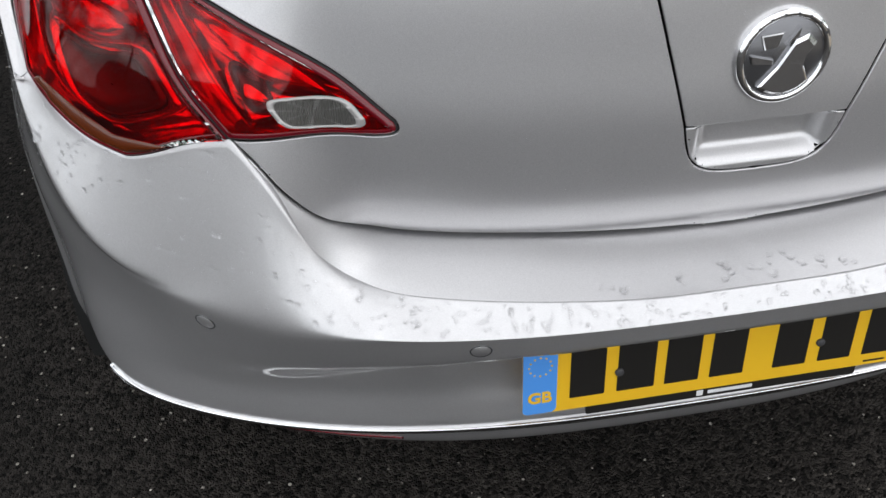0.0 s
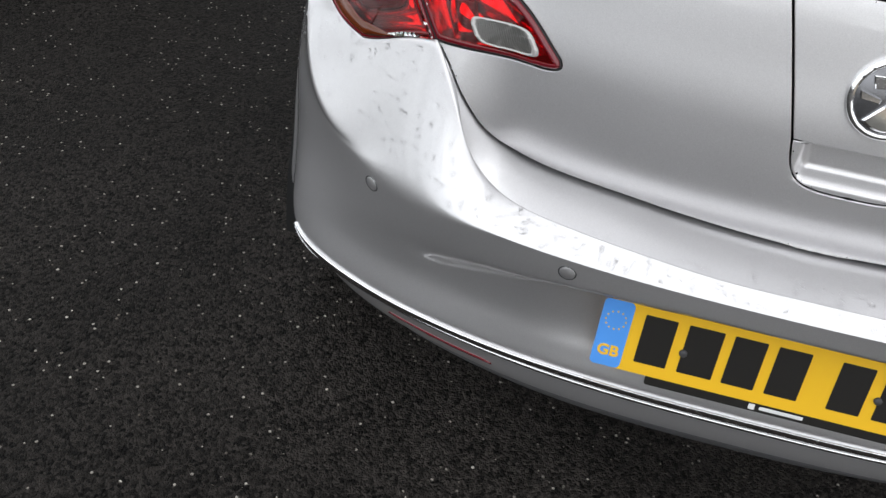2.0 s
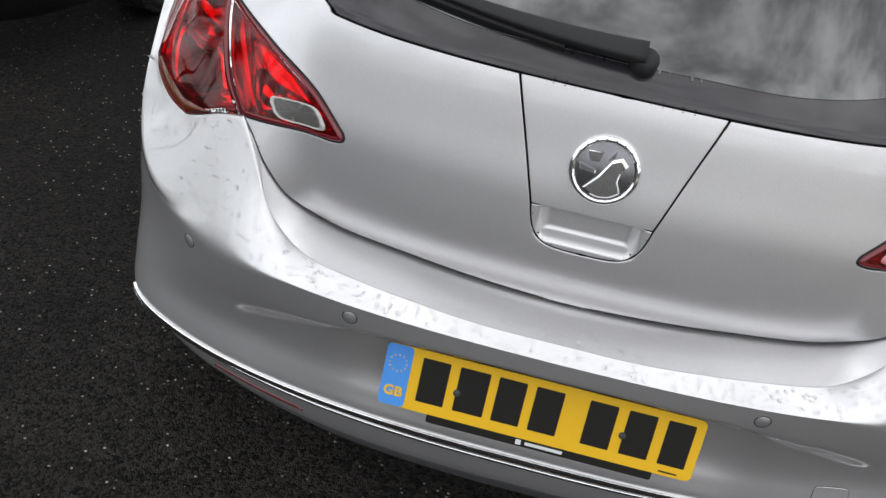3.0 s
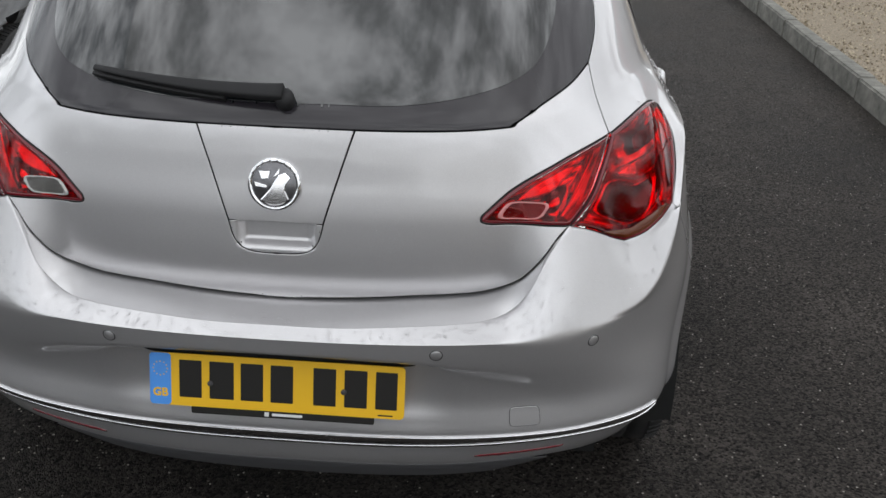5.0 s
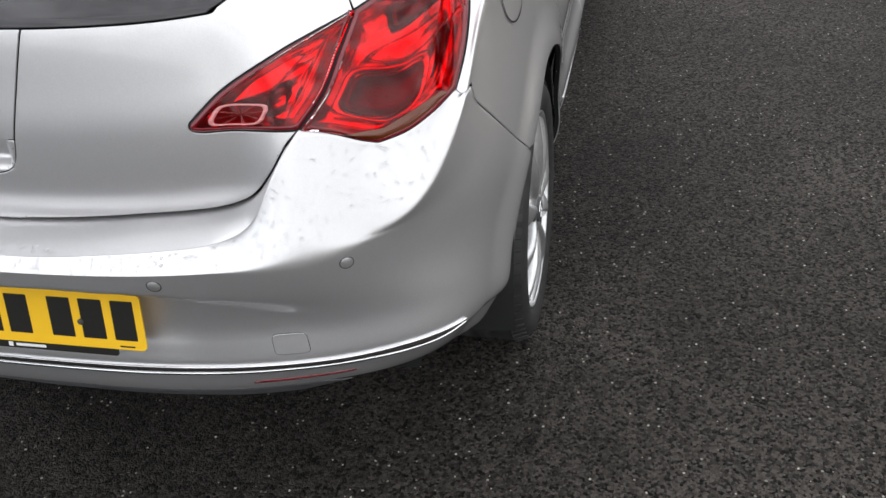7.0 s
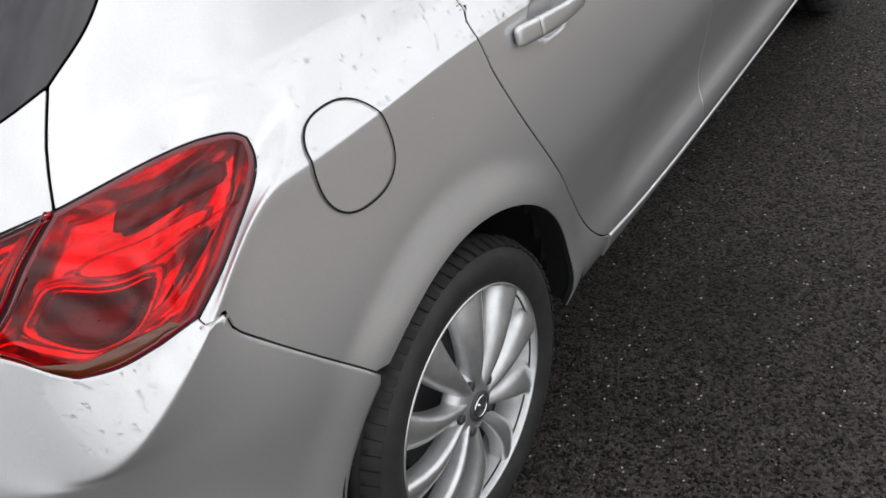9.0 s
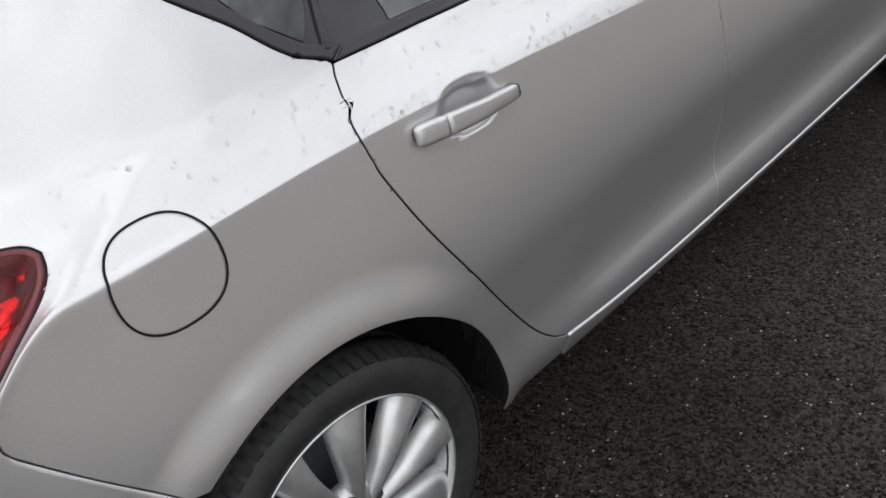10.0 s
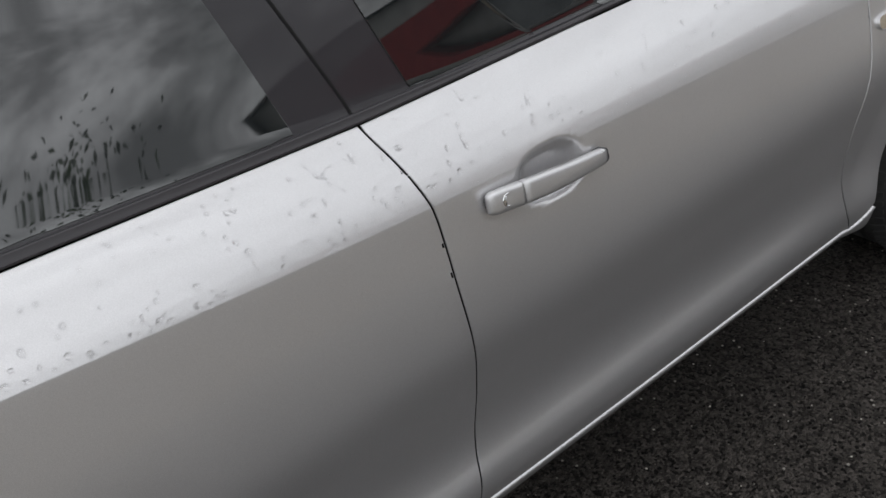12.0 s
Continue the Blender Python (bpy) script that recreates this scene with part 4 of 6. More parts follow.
def tail_lamp(name, patch, side, label):
    """Seal, coloured edge, lens and the reflector bowl behind it."""
    thing = drawn(name, patch.band((.0012, .0016, .0026, .005, .0085, .0095)), np.array((-.010, .0008, .0030, .0042, .0046, .0040))[:, None], RIM, car, label, side)
    drawn("seal", patch.band((-.0012, .0004, .0018)), np.array((-.004, .0002, .0002))[:, None], BLACK, thing, "black seal", side)
    g = np.linspace(0, 1, 45)
    S, T = np.meshgrid(g, g, indexing="ij")
    drawn("lens", patch.at(S, T, .0085), .0045, RED, thing, "clear red lens", side)
    e = np.minimum(np.minimum(S, 1 - S), np.minimum(T, 1 - T))
    deep = .001 - .021 * smooth(0, .11, e) + .004 * np.sin(9 * S + 4 * T) * smooth(.05, .2, e) + .0025 * np.sin(23 * T - 7 * S) * smooth(.1, .2, e)
    drawn("housing", patch.at(S, T, .006), deep, REFLECTOR, thing, "silvered reflector bowl", side)
    return thing


# no real recess here: a raised black band gives the flap's gap its shade
flap_loop = tidy(flap)
flap_gap = np.stack([np.vstack([q, q[:1]]) for q in (inset(flap_loop, d)[0] for d in (-.0010, .0008, .0026))])
drawn("fuel_flap_gap", flap_gap, .0030, VOID, car, "dark band laid on as the gap round the fuel flap", "right")
inner_patch = Patch(inner_low[::-1], lamp_split, inner_top, inner_tip)
outer_patch = Patch(lamp_low, lamp_out, lamp_top[::-1], lamp_split)
BOWL, DISH, STEP = (1.0, .95, .86, .6, .3, .02), np.array((-.012, -.0085, -.0115, -.0175, -.018, -.018))[:, None], np.array((-.014, -.0085, -.0075, -.0075, -.0075, -.0075))[:, None]
RIB = np.array((-.017, -.012, -.0085, -.0065, -.006, -.0065, -.0085, -.012, -.017))[:, None]
window_line = soft_corners(((.424, .09, .8755), (.506, .10, .8735), (.527, .11, .9065), (.448, .10, .9080)), .30)
window_heart = window_line.mean(0)


def window_rings(scales):
    line = np.vstack([window_line, window_line[:1]])
    return np.stack([window_heart + (line - window_heart) * k for k in scales])


for side in ("right", "left"):
    clear = side == "left"
    lamp = tail_lamp("inner_lamp", inner_patch, side, "red tail lamp on the tailgate")
    win = drawn("reversing_window" if clear else "fog_window", window_rings((.90, .6, .3, .01)), .0076, CLEAR if clear else RED, lamp, "clear ribbed window" if clear else "dark red window", side)
    drawn("window_frame", window_rings((1.06, 1.03, .97, .90, .87)), np.array((.0046, .0080, .0083, .0078, .0060))[:, None], LAMPEDGE if clear else FOGEDGE, win, "bright edge of the window", side)
    drawn("window_bed", window_rings((.93, .88, .80, .5, .2, .01)), np.array((.0068, .0066, .0064, .0063, .0063, .0063))[:, None], LAMPGREY if clear else RIM, win, "ribbed grey bed" if clear else "dark bed", side)
    drawn("rib", ribbon(inner_patch, ((.82, .06), (.84, .35), (.87, .68), (.88, .90)), .035), RIB, REFLECTOR, lamp, "bright rib", side)
    drawn("light_guide", oval(inner_patch, .52, .66, .20, .17, 4, BOWL, .5), STEP, REFLECTOR, lamp, "bright reflector step", side)
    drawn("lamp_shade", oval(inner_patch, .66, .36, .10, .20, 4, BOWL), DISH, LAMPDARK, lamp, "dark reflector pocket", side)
    lamp = tail_lamp("outer_lamp", outer_patch, side, "red tail lamp with amber indicator at its foot")
    foot_s = np.linspace(.24, .93, 40)
    crest = .135 * np.clip(np.sin(np.pi * (foot_s - .24) / .69), 0, 1) ** .7
    rows = np.stack([outer_patch.at(foot_s, .012 + crest * f, .007) for f in (0, .15, .5, .85, 1)])
    drawn("indicator", rows, np.array((.0040, .0049, .0050, .0049, .0042))[:, None], AMBER, lamp, "dark amber indicator", side)
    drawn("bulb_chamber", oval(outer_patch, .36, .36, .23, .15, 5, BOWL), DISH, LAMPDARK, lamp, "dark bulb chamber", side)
    drawn("chamber_frame", oval(outer_patch, .36, .36, .29, .205, 5, (1.0, .96, .88, .80)), np.array((-.016, -.0075, -.0070, -.012))[:, None], REFLECTOR, lamp, "bright chamber frame", side)
    drawn("rib", ribbon(outer_patch, ((.50, .16), (.74, .22), (.84, .42), (.88, .62)), .030), RIB, REFLECTOR, lamp, "bright curved rib", side)
    # dark ribbon with the rib's profile, 3 mm lower
    drawn("lamp_shade", ribbon(outer_patch, ((.70, .30), (.78, .42), (.82, .58)), .040), RIB - .003, LAMPDARK, lamp, "dark raised ribbon beside the rib", side)
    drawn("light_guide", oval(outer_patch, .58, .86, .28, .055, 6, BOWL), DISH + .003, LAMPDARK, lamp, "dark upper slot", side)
    drawn("reflector_step", oval(outer_patch, .50, .66, .30, .085, 3, BOWL, .6), STEP, REFLECTOR, lamp, "bright reflector step", side)

# ---- bumper fittings ----
end = on(.779, .224, .393)[0]
us = np.linspace(0, end, 70)
lift = .010 * smooth(.42, end, us)
strip_top = on_many([shell(a, 3.0) + (0, 0, .004 + .6 * l) for a, l in zip(us, lift)])
strip_top[0, 0] = 0
strip_mid = np.array([(p[0], p[1] - .42 * (1 - .85 * smooth(.5, end, p[0]))) for p in strip_top])
strip_low = np.array([(p[0], p[1] - .95 * (1 - .9 * smooth(.5, end, p[0]))) for p in strip_top])
strip_foot = np.array([(p[0], p[1] - 1.13 * (1 - .88 * smooth(.5, end, p[0]))) for p in strip_top])
groove = np.array([(p[0], p[1] - .80 * (1 - .9 * smooth(.5, end, p[0]))) for p in strip_top])
chrome = panel("chrome_strip", join(strip_mid, strip_top[::-1]), CHROME, bumper, "chrome strip", sides="both", proud=.0045, lip=.010, edge=.0012, gap=0)[0]
panel("strip_body", join(strip_low, strip_mid[::-1]), GLOSS, chrome, "black groove of the strip", sides="both", proud=.003, lip=.006, gap=0)
panel("strip_edge", join(strip_foot, strip_low[::-1]), CHROME, chrome, "chrome lower edge", sides="both", proud=.005, lip=.010, edge=.0016, gap=0)
for side in ("right", "left"):
    panel("reflector", soft_corners(((.40, .06, .327), (.59, .11, .328), (.60, .12, .338), (.42, .07, .337)), .15), RIM, bumper, "red reflector under the strip", sides=side, proud=.002, lip=.004, edge=.002, gap=0)
tow = soft_corners(((.475, .04, .430), (.541, .05, .430), (.540, .04, .474), (.476, .03, .474)), .22)
panel("tow_eye_groove", tow, GREY, bumper, "gap round the tow eye cover", sides="right", proud=.0009, lip=0, gap=-.0006)
panel("tow_eye_cover", tow, PAINT, bumper, "silver tow eye cover", sides="right", proud=.0020, lip=.003, edge=.0006, gap=.0006)


def disc(bm, m, r, depth, n=28, bevel=.2):
    """A coin with rounded rim, lying in xy with its face up, on the pose m."""
    rings = []
    for rr, zz in ((r, 0), (r, depth * (1 - bevel)), (r - depth * bevel, depth), (0, depth)):
        if rr == 0:
            rings.append([bm.verts.new(m @ Vector((0, 0, zz)))])
        else:
            rings.append([bm.verts.new(m @ Vector((rr * math.cos(a * 2 * math.pi / n), rr * math.sin(a * 2 * math.pi / n), zz))) for a in range(n)])
    for a, b in zip(rings[:-2], rings[1:-1]):
        for i in range(n):
            bm.faces.new((a[i], a[(i + 1) % n], b[(i + 1) % n], b[i]))
    for i in range(n):
        bm.faces.new((rings[2][i], rings[2][(i + 1) % n], rings[3][0]))


def torus(bm, m, R, r, n=48, k=10, flat=1.0):
    rows = []
    for i in range(n):
        a = 2 * math.pi * i / n
        rows.append([bm.verts.new(m @ Vector(((R + r * math.cos(b)) * math.cos(a), (R + r * math.cos(b)) * math.sin(a), r * flat * math.sin(b)))) for b in np.linspace(0, 2 * math.pi, k, endpoint=False)])
    for i in range(n):
        for j in range(k):
            bm.faces.new((rows[i][j], rows[(i + 1) % n][j], rows[(i + 1) % n][(j + 1) % k], rows[i][(j + 1) % k]))


def seat(x, y, z, sink=0.0):
    """A pose on the shell whose z axis is the outward normal and whose y axis points up the panel."""
    p, n = surf_and_normal(*[np.array([c]) for c in on(abs(x), y, z)])
    p, n = Vector(p[0]), Vector(n[0])
    if x < 0:
        p.x, n.x = -p.x, -n.x
    up = Vector((0, 0, 1))
    right = up.cross(n).normalized()
    up = n.cross(right)
    m = Matrix((right, up, n)).transposed().to_4x4()
    m.translation = p - n * sink
    return m


sensor_tree = bvhtree.BVHTree.FromPolygons([v.co for v in bumper.data.vertices], [p.vertices for p in bumper.data.polygons])


def on_bumper(x, y, z, sink):
    """A pose on the bumper's skin nearest to a place."""
    p, n, _, _ = sensor_tree.find_nearest(Vector((x, y, z)))
    n = n if n.y < 0 else -n
    side = Vector((0, 0, 1)).cross(n).normalized()
    m = Matrix((side, n.cross(side), n)).transposed().to_4x4()
    m.translation = p - n * sink
    return m


for x, y, z in ((.3205, -.018, .637), (-.3205, -.018, .637), (.6365, .063, .630), (-.6365, .063, .630)):
    bm = bmesh.new()
    torus(bm, on_bumper(x, y, z, .0002), .0122, .0011, 36, 6)
    sensor = part("parking_sensor", bm, GREY, bumper, "dark ring gap of the sensor")
    bm = bmesh.new()
    disc(bm, on_bumper(x, y, z, .0008), .0112, .0016)
    part("sensor_face", bm, PAINT, sensor, "silver sensor face")

# ---- number plate ----
tilt = Matrix.LocRotScale((0, -.002, .5265), Euler((radians(77), 0, 0)), None)


def slab(bm, m, w, h, d, r=.006, n=5):
    """A thin board with round corners, face up, centred on the pose m."""
    pts = []
    for cx, cy, a0 in ((w / 2 - r, h / 2 - r, 0), (-w / 2 + r, h / 2 - r, 90), (-w / 2 + r, -h / 2 + r, 180), (w / 2 - r, -h / 2 + r, 270)):
        for k in range(n):
            a = radians(a0 + 90 * k / (n - 1))
            pts.append((cx + r * math.cos(a), cy + r * math.sin(a)))
    low = [bm.verts.new(m @ Vector((x, y, 0))) for x, y in pts]
    top = [bm.verts.new(m @ Vector((x, y, d))) for x, y in pts]
    bm.faces.new(top)
    bm.faces.new(low[::-1])
    for i in range(len(pts)):
        j = (i + 1) % len(pts)
        bm.faces.new((low[i], low[j], top[j], top[i]))


bm = bmesh.new()
slab(bm, tilt, .52, .111, .003, .010)
plate = part("number_plate", bm, YELLOW, car, "yellow rear number plate with black characters", False)
bm = bmesh.new()
slab(bm, tilt @ Matrix.Translation((-.238, 0, .0026)), .044, .110, .0008, .008)
band = part("blue_band", bm, BLUE, plate, "blue country band", False)
bm = bmesh.new()
for k in range(12):
    a = k * math.pi / 6
    disc(bm, tilt @ Matrix.Translation((-.238 + .0145 * math.cos(a), .022 + .0145 * math.sin(a), .0032)), .0015, .0005, 6)
part("stars", bm, YELLOW, band, "ring of small yellow stars", False)
for k, (cx, w) in enumerate(((-.176, .046), (-.112, .050), (-.050, .046), (.011, .046), (.098, .046), (.161, .046), (.223, .044))):
    bm = bmesh.new()
    slab(bm, tilt @ Matrix.Translation((cx, .003, .0028)), w, .079, .0006, .002)
    part("character_bar", bm, INK, plate, "plain black bar", False)
for x in (-.135, .137):
    bm = bmesh.new()
    disc(bm, tilt @ Matrix.Translation((x, -.004, .0030)), .0058, .0035, 16)
    part("screw", bm, GREY, plate, "dull screw head")
bm = bmesh.new()
slab(bm, tilt @ Matrix.Translation((.012, -.062, -.003)), .375, .018, .004, .004)
holder = part("plate_holder", bm, INK, plate, "black holder edge below the plate", False)
bm = bmesh.new()
slab(bm, tilt @ Matrix.Translation((.022, -.0635, .0008)), .062, .0055, .0006, .001)
slab(bm, tilt @ Matrix.Translation((-.020, -.0635, .0008)), .009, .009, .0006, .001)
part("holder_print", bm, material("white_print", (.7, .7, .7), .5), holder, "small white printed bar", False)
bm = bmesh.new()
slab(bm, tilt @ Matrix.Translation((.222, -.049, .0028)), .030, .003, .0005, .0005)
part("maker_mark", bm, INK, plate, "small black bar", False)
txt = bpy.data.curves.new("country_letters", "FONT")
txt.body, txt.size, txt.extrude, txt.align_x, txt.align_y, txt.offset = "GB", .024, .0003, "CENTER", "CENTER", .0008
txt.materials.append(YELLOW)
letters = child("country_letters", txt, band, "yellow letters GB")
letters.matrix_basis = tilt @ Matrix.Translation((-.238, -.029, .0037))

# ---- badge ----
bp = seat(0, .06, .935)
bm = bmesh.new()
disc(bm, bp, .051, .006, 64)
badge = part("badge", bm, material("badge_ground", (.20, .20, .21), .26, .85), gate, "round chrome badge")
bm = bmesh.new()
rows = []
for rr, hh in ((.0520, .000), (.0516, .0045), (.0500, .0075), (.0465, .0085), (.0440, .0080), (.0425, .0062), (.0420, .0045)):
    rows.append([bm.verts.new(bp @ Vector((rr * math.cos(a), rr * math.sin(a), hh))) for a in np.linspace(0, 2 * math.pi, 72, endpoint=False)])
for a, b in zip(rows[:-1], rows[1:]):
    for i in range(72):
        bm.faces.new((a[i], a[(i + 1) % 72], b[(i + 1) % 72], b[i]))
part("badge_ring", bm, CHROME, badge, "broad chrome ring")
bm = bmesh.new()
for k in range(8):
    slab(bm, bp @ Matrix.Rotation(radians(62 - 17.5 * k), 4, "Z") @ Matrix.Translation((0, .0462, .0082)), .0030, .0030, .0004, .0006, 3)
part("ring_mark", bm, GREY, badge, "row of plain grey bars on the ring", False)


def plate_shape(bm, m, pts, d):
    """A raised plain shape with a bevelled edge."""
    c = Vector((sum(p[0] for p in pts) / len(pts), sum(p[1] for p in pts) / len(pts)))
    rows = [[bm.verts.new(m @ Vector((c.x + (x - c.x) * k, c.y + (y - c.y) * k, h))) for x, y in pts] for k, h in ((1.0, 0), (.97, d * .7), (.86, d))]
    bm.faces.new(rows[-1])
    for a, b in zip(rows[:-1], rows[1:]):
        for i in range(len(pts)):
            j = (i + 1) % len(pts)
            bm.faces.new((a[i], a[j], b[j], b[i]))


arc = [(.040 * math.cos(a), .040 * math.sin(a)) for a in np.linspace(radians(228), radians(318), 14)]
for shape, d in ((arc + [(.022, -.010), (.024, .006), (.032, .016), (.022, .026), (.008, .020), (.000, .006), (-.008, -.008)], .0055),
                 (((-.039, .006), (-.036, -.004), (-.012, -.006), (-.012, -.001)), .0045),
                 (((-.030, .026), (-.024, .010), (-.010, .012), (-.006, .028)), .0045),
                 (((-.002, .014), (.012, .034), (.010, .022)), .0050)):
    bm = bmesh.new()
    plate_shape(bm, bp @ Matrix.Translation((0, 0, .0055)), shape, d)
    part("badge_shape", bm, CHROME, badge, "plain raised chrome shape", False)

# ---- rear wiper ----


def sweep(bm, path, sections):
    """A tube through path points; sections give half width, half height and the outward axis."""
    rows = []
    for i, (c, (w, h, n)) in enumerate(zip(path, sections)):
        t = (path[min(i + 1, len(path) - 1)] - path[max(i - 1, 0)]).normalized()
        s = t.cross(n).normalized()
        k = s.cross(t).normalized()
        rows.append([bm.verts.new(c + s * (w * math.copysign(abs(math.cos(a)) ** .5, math.cos(a))) + k * (h * math.copysign(abs(math.sin(a)) ** .5, math.sin(a)))) for a in np.linspace(0, 2 * math.pi, 20, endpoint=False)])
    for a, b in zip(rows[:-1], rows[1:]):
        for j in range(20):
            bm.faces.new((a[j], a[(j + 1) % 20], b[(j + 1) % 20], b[j]))
    bm.faces.new(rows[0][::-1])
    bm.faces.new(rows[-1])
    bmesh.ops.recalc_face_normals(bm, faces=bm.faces)


def along_shell(xs, zs, off):
    res = []
    for x, z, o in zip(xs, zs, off):
        y = .09 + .4 * max(z - 1.05, 0) + .8 * x * x
        m = seat(x if abs(x) > 1e-4 else 1e-4, y, z)
        res.append((m.translation + m.col[2].xyz * o, m.col[2].xyz))
    return res


ts = np.linspace(0, 1, 14)
run = along_shell(-.355 + .37 * ts, 1.080 + .016 * np.sin(ts * 1.7), .016 + .010 * ts)
bm = bmesh.new()
sweep(bm, [p for p, n in run], [(.006 + .010 * t, .005 + .007 * t, n) for t, (p, n) in zip(ts, run)])
wiper = part("rear_wiper", bm, BLACK, gate, "black plastic rear wiper arm")
run = along_shell(-.358 + .26 * ts, 1.070 + .012 * np.sin(ts * 1.4), .008 + 0 * ts)
bm = bmesh.new()
sweep(bm, [p for p, n in run], [(.004, .007, n) for p, n in run])
part("wiper_blade", bm, BLACK, wiper, "black rubber blade")
bm = bmesh.new()
disc(bm, seat(.016, .11, 1.086), .019, .028, 24, .3)
part("wiper_hub", bm, BLACK, wiper, "black hub cover")

# ---- door handles ----


def door_handle(y0, z0, y1, z1, lock, side):
    def station(t, off, dz=0.0):
        y, z = y0 + (y1 - y0) * t, z0 + (z1 - z0) * t + dz
        uv = np.array([on(.87, y, z)])
        base, n = shell(uv[:, 0], uv[:, 1])[0], shell_normal(uv[:, 0], uv[:, 1])[0]
        return Vector((base[0] * side, base[1], base[2])) + Vector((n[0] * side, n[1], n[2])) * off, Vector((n[0] * side, n[1], n[2]))

    def bar(name, t0, t1, parent, label):
        tt = np.linspace(t0, t1, 16)
        offs = .009 + .011 * np.sin(math.pi * np.clip(tt, 0, 1))
        pts = [station(t, o) for t, o in zip(tt, offs)]
        sec = []
        for t, (p, n) in zip(tt, pts):
            e = min(1, (max(t, 0) / .05) ** .5, (max(1 - t, 0) / .05) ** .5)
            sec.append(((.0180 - .006 * max(t - .45, 0) / .55) * (.75 + .25 * e), .0085 * (.45 + .55 * e), n))
        bm = bmesh.new()
        sweep(bm, [p for p, n in pts], sec)
        return part(name, bm, PAINT, parent, label)
    grip = bar("door_handle", .256, 1.0, car, "silver pull handle of a door")
    bar("handle_cap", 0.0, .248, grip, "silver end cap")
    for t in (.06, .95):
        p, n = station(t, -.004)
        bm = bmesh.new()
        m = seat(.87 * side, y0 + (y1 - y0) * t, z0 + (z1 - z0) * t)
        m.translation = p
        slab(bm, m, .026, .024, .018, .008)
        part("handle_foot", bm, GREY, grip)
    if lock:
        m = seat(.87 * side, y0 + (y1 - y0) * .13, z0 + (z1 - z0) * .13)
        p, n = station(.13, .0205)
        m.translation = p
        bm = bmesh.new()
        torus(bm, m, .0095, .0016, 24, 6)
        disc(bm, m, .0085, .0008, 24)
        part("lock", bm, CHROME, grip, "round metal key lock")


for side in (1, -1):
    door_handle(1.040, .915, 1.275, .891, False, side)
    door_handle(1.995, .843, 2.235, .815, True, side)

# ---- wheels ----


def lathe(bm, profile, n=72, m=Matrix()):
    """Turns (radius, out) pairs round the x axis."""
    rows = [[bm.verts.new(m @ Vector((o, r * math.cos(a), r * math.sin(a)))) for a in np.linspace(0, 2 * math.pi, n, endpoint=False)] for r, o in profile]
    for a, b in zip(rows[:-1], rows[1:]):
        for i in range(n):
            bm.faces.new((a[i], a[(i + 1) % n], b[(i + 1) % n], b[i]))
    return rows


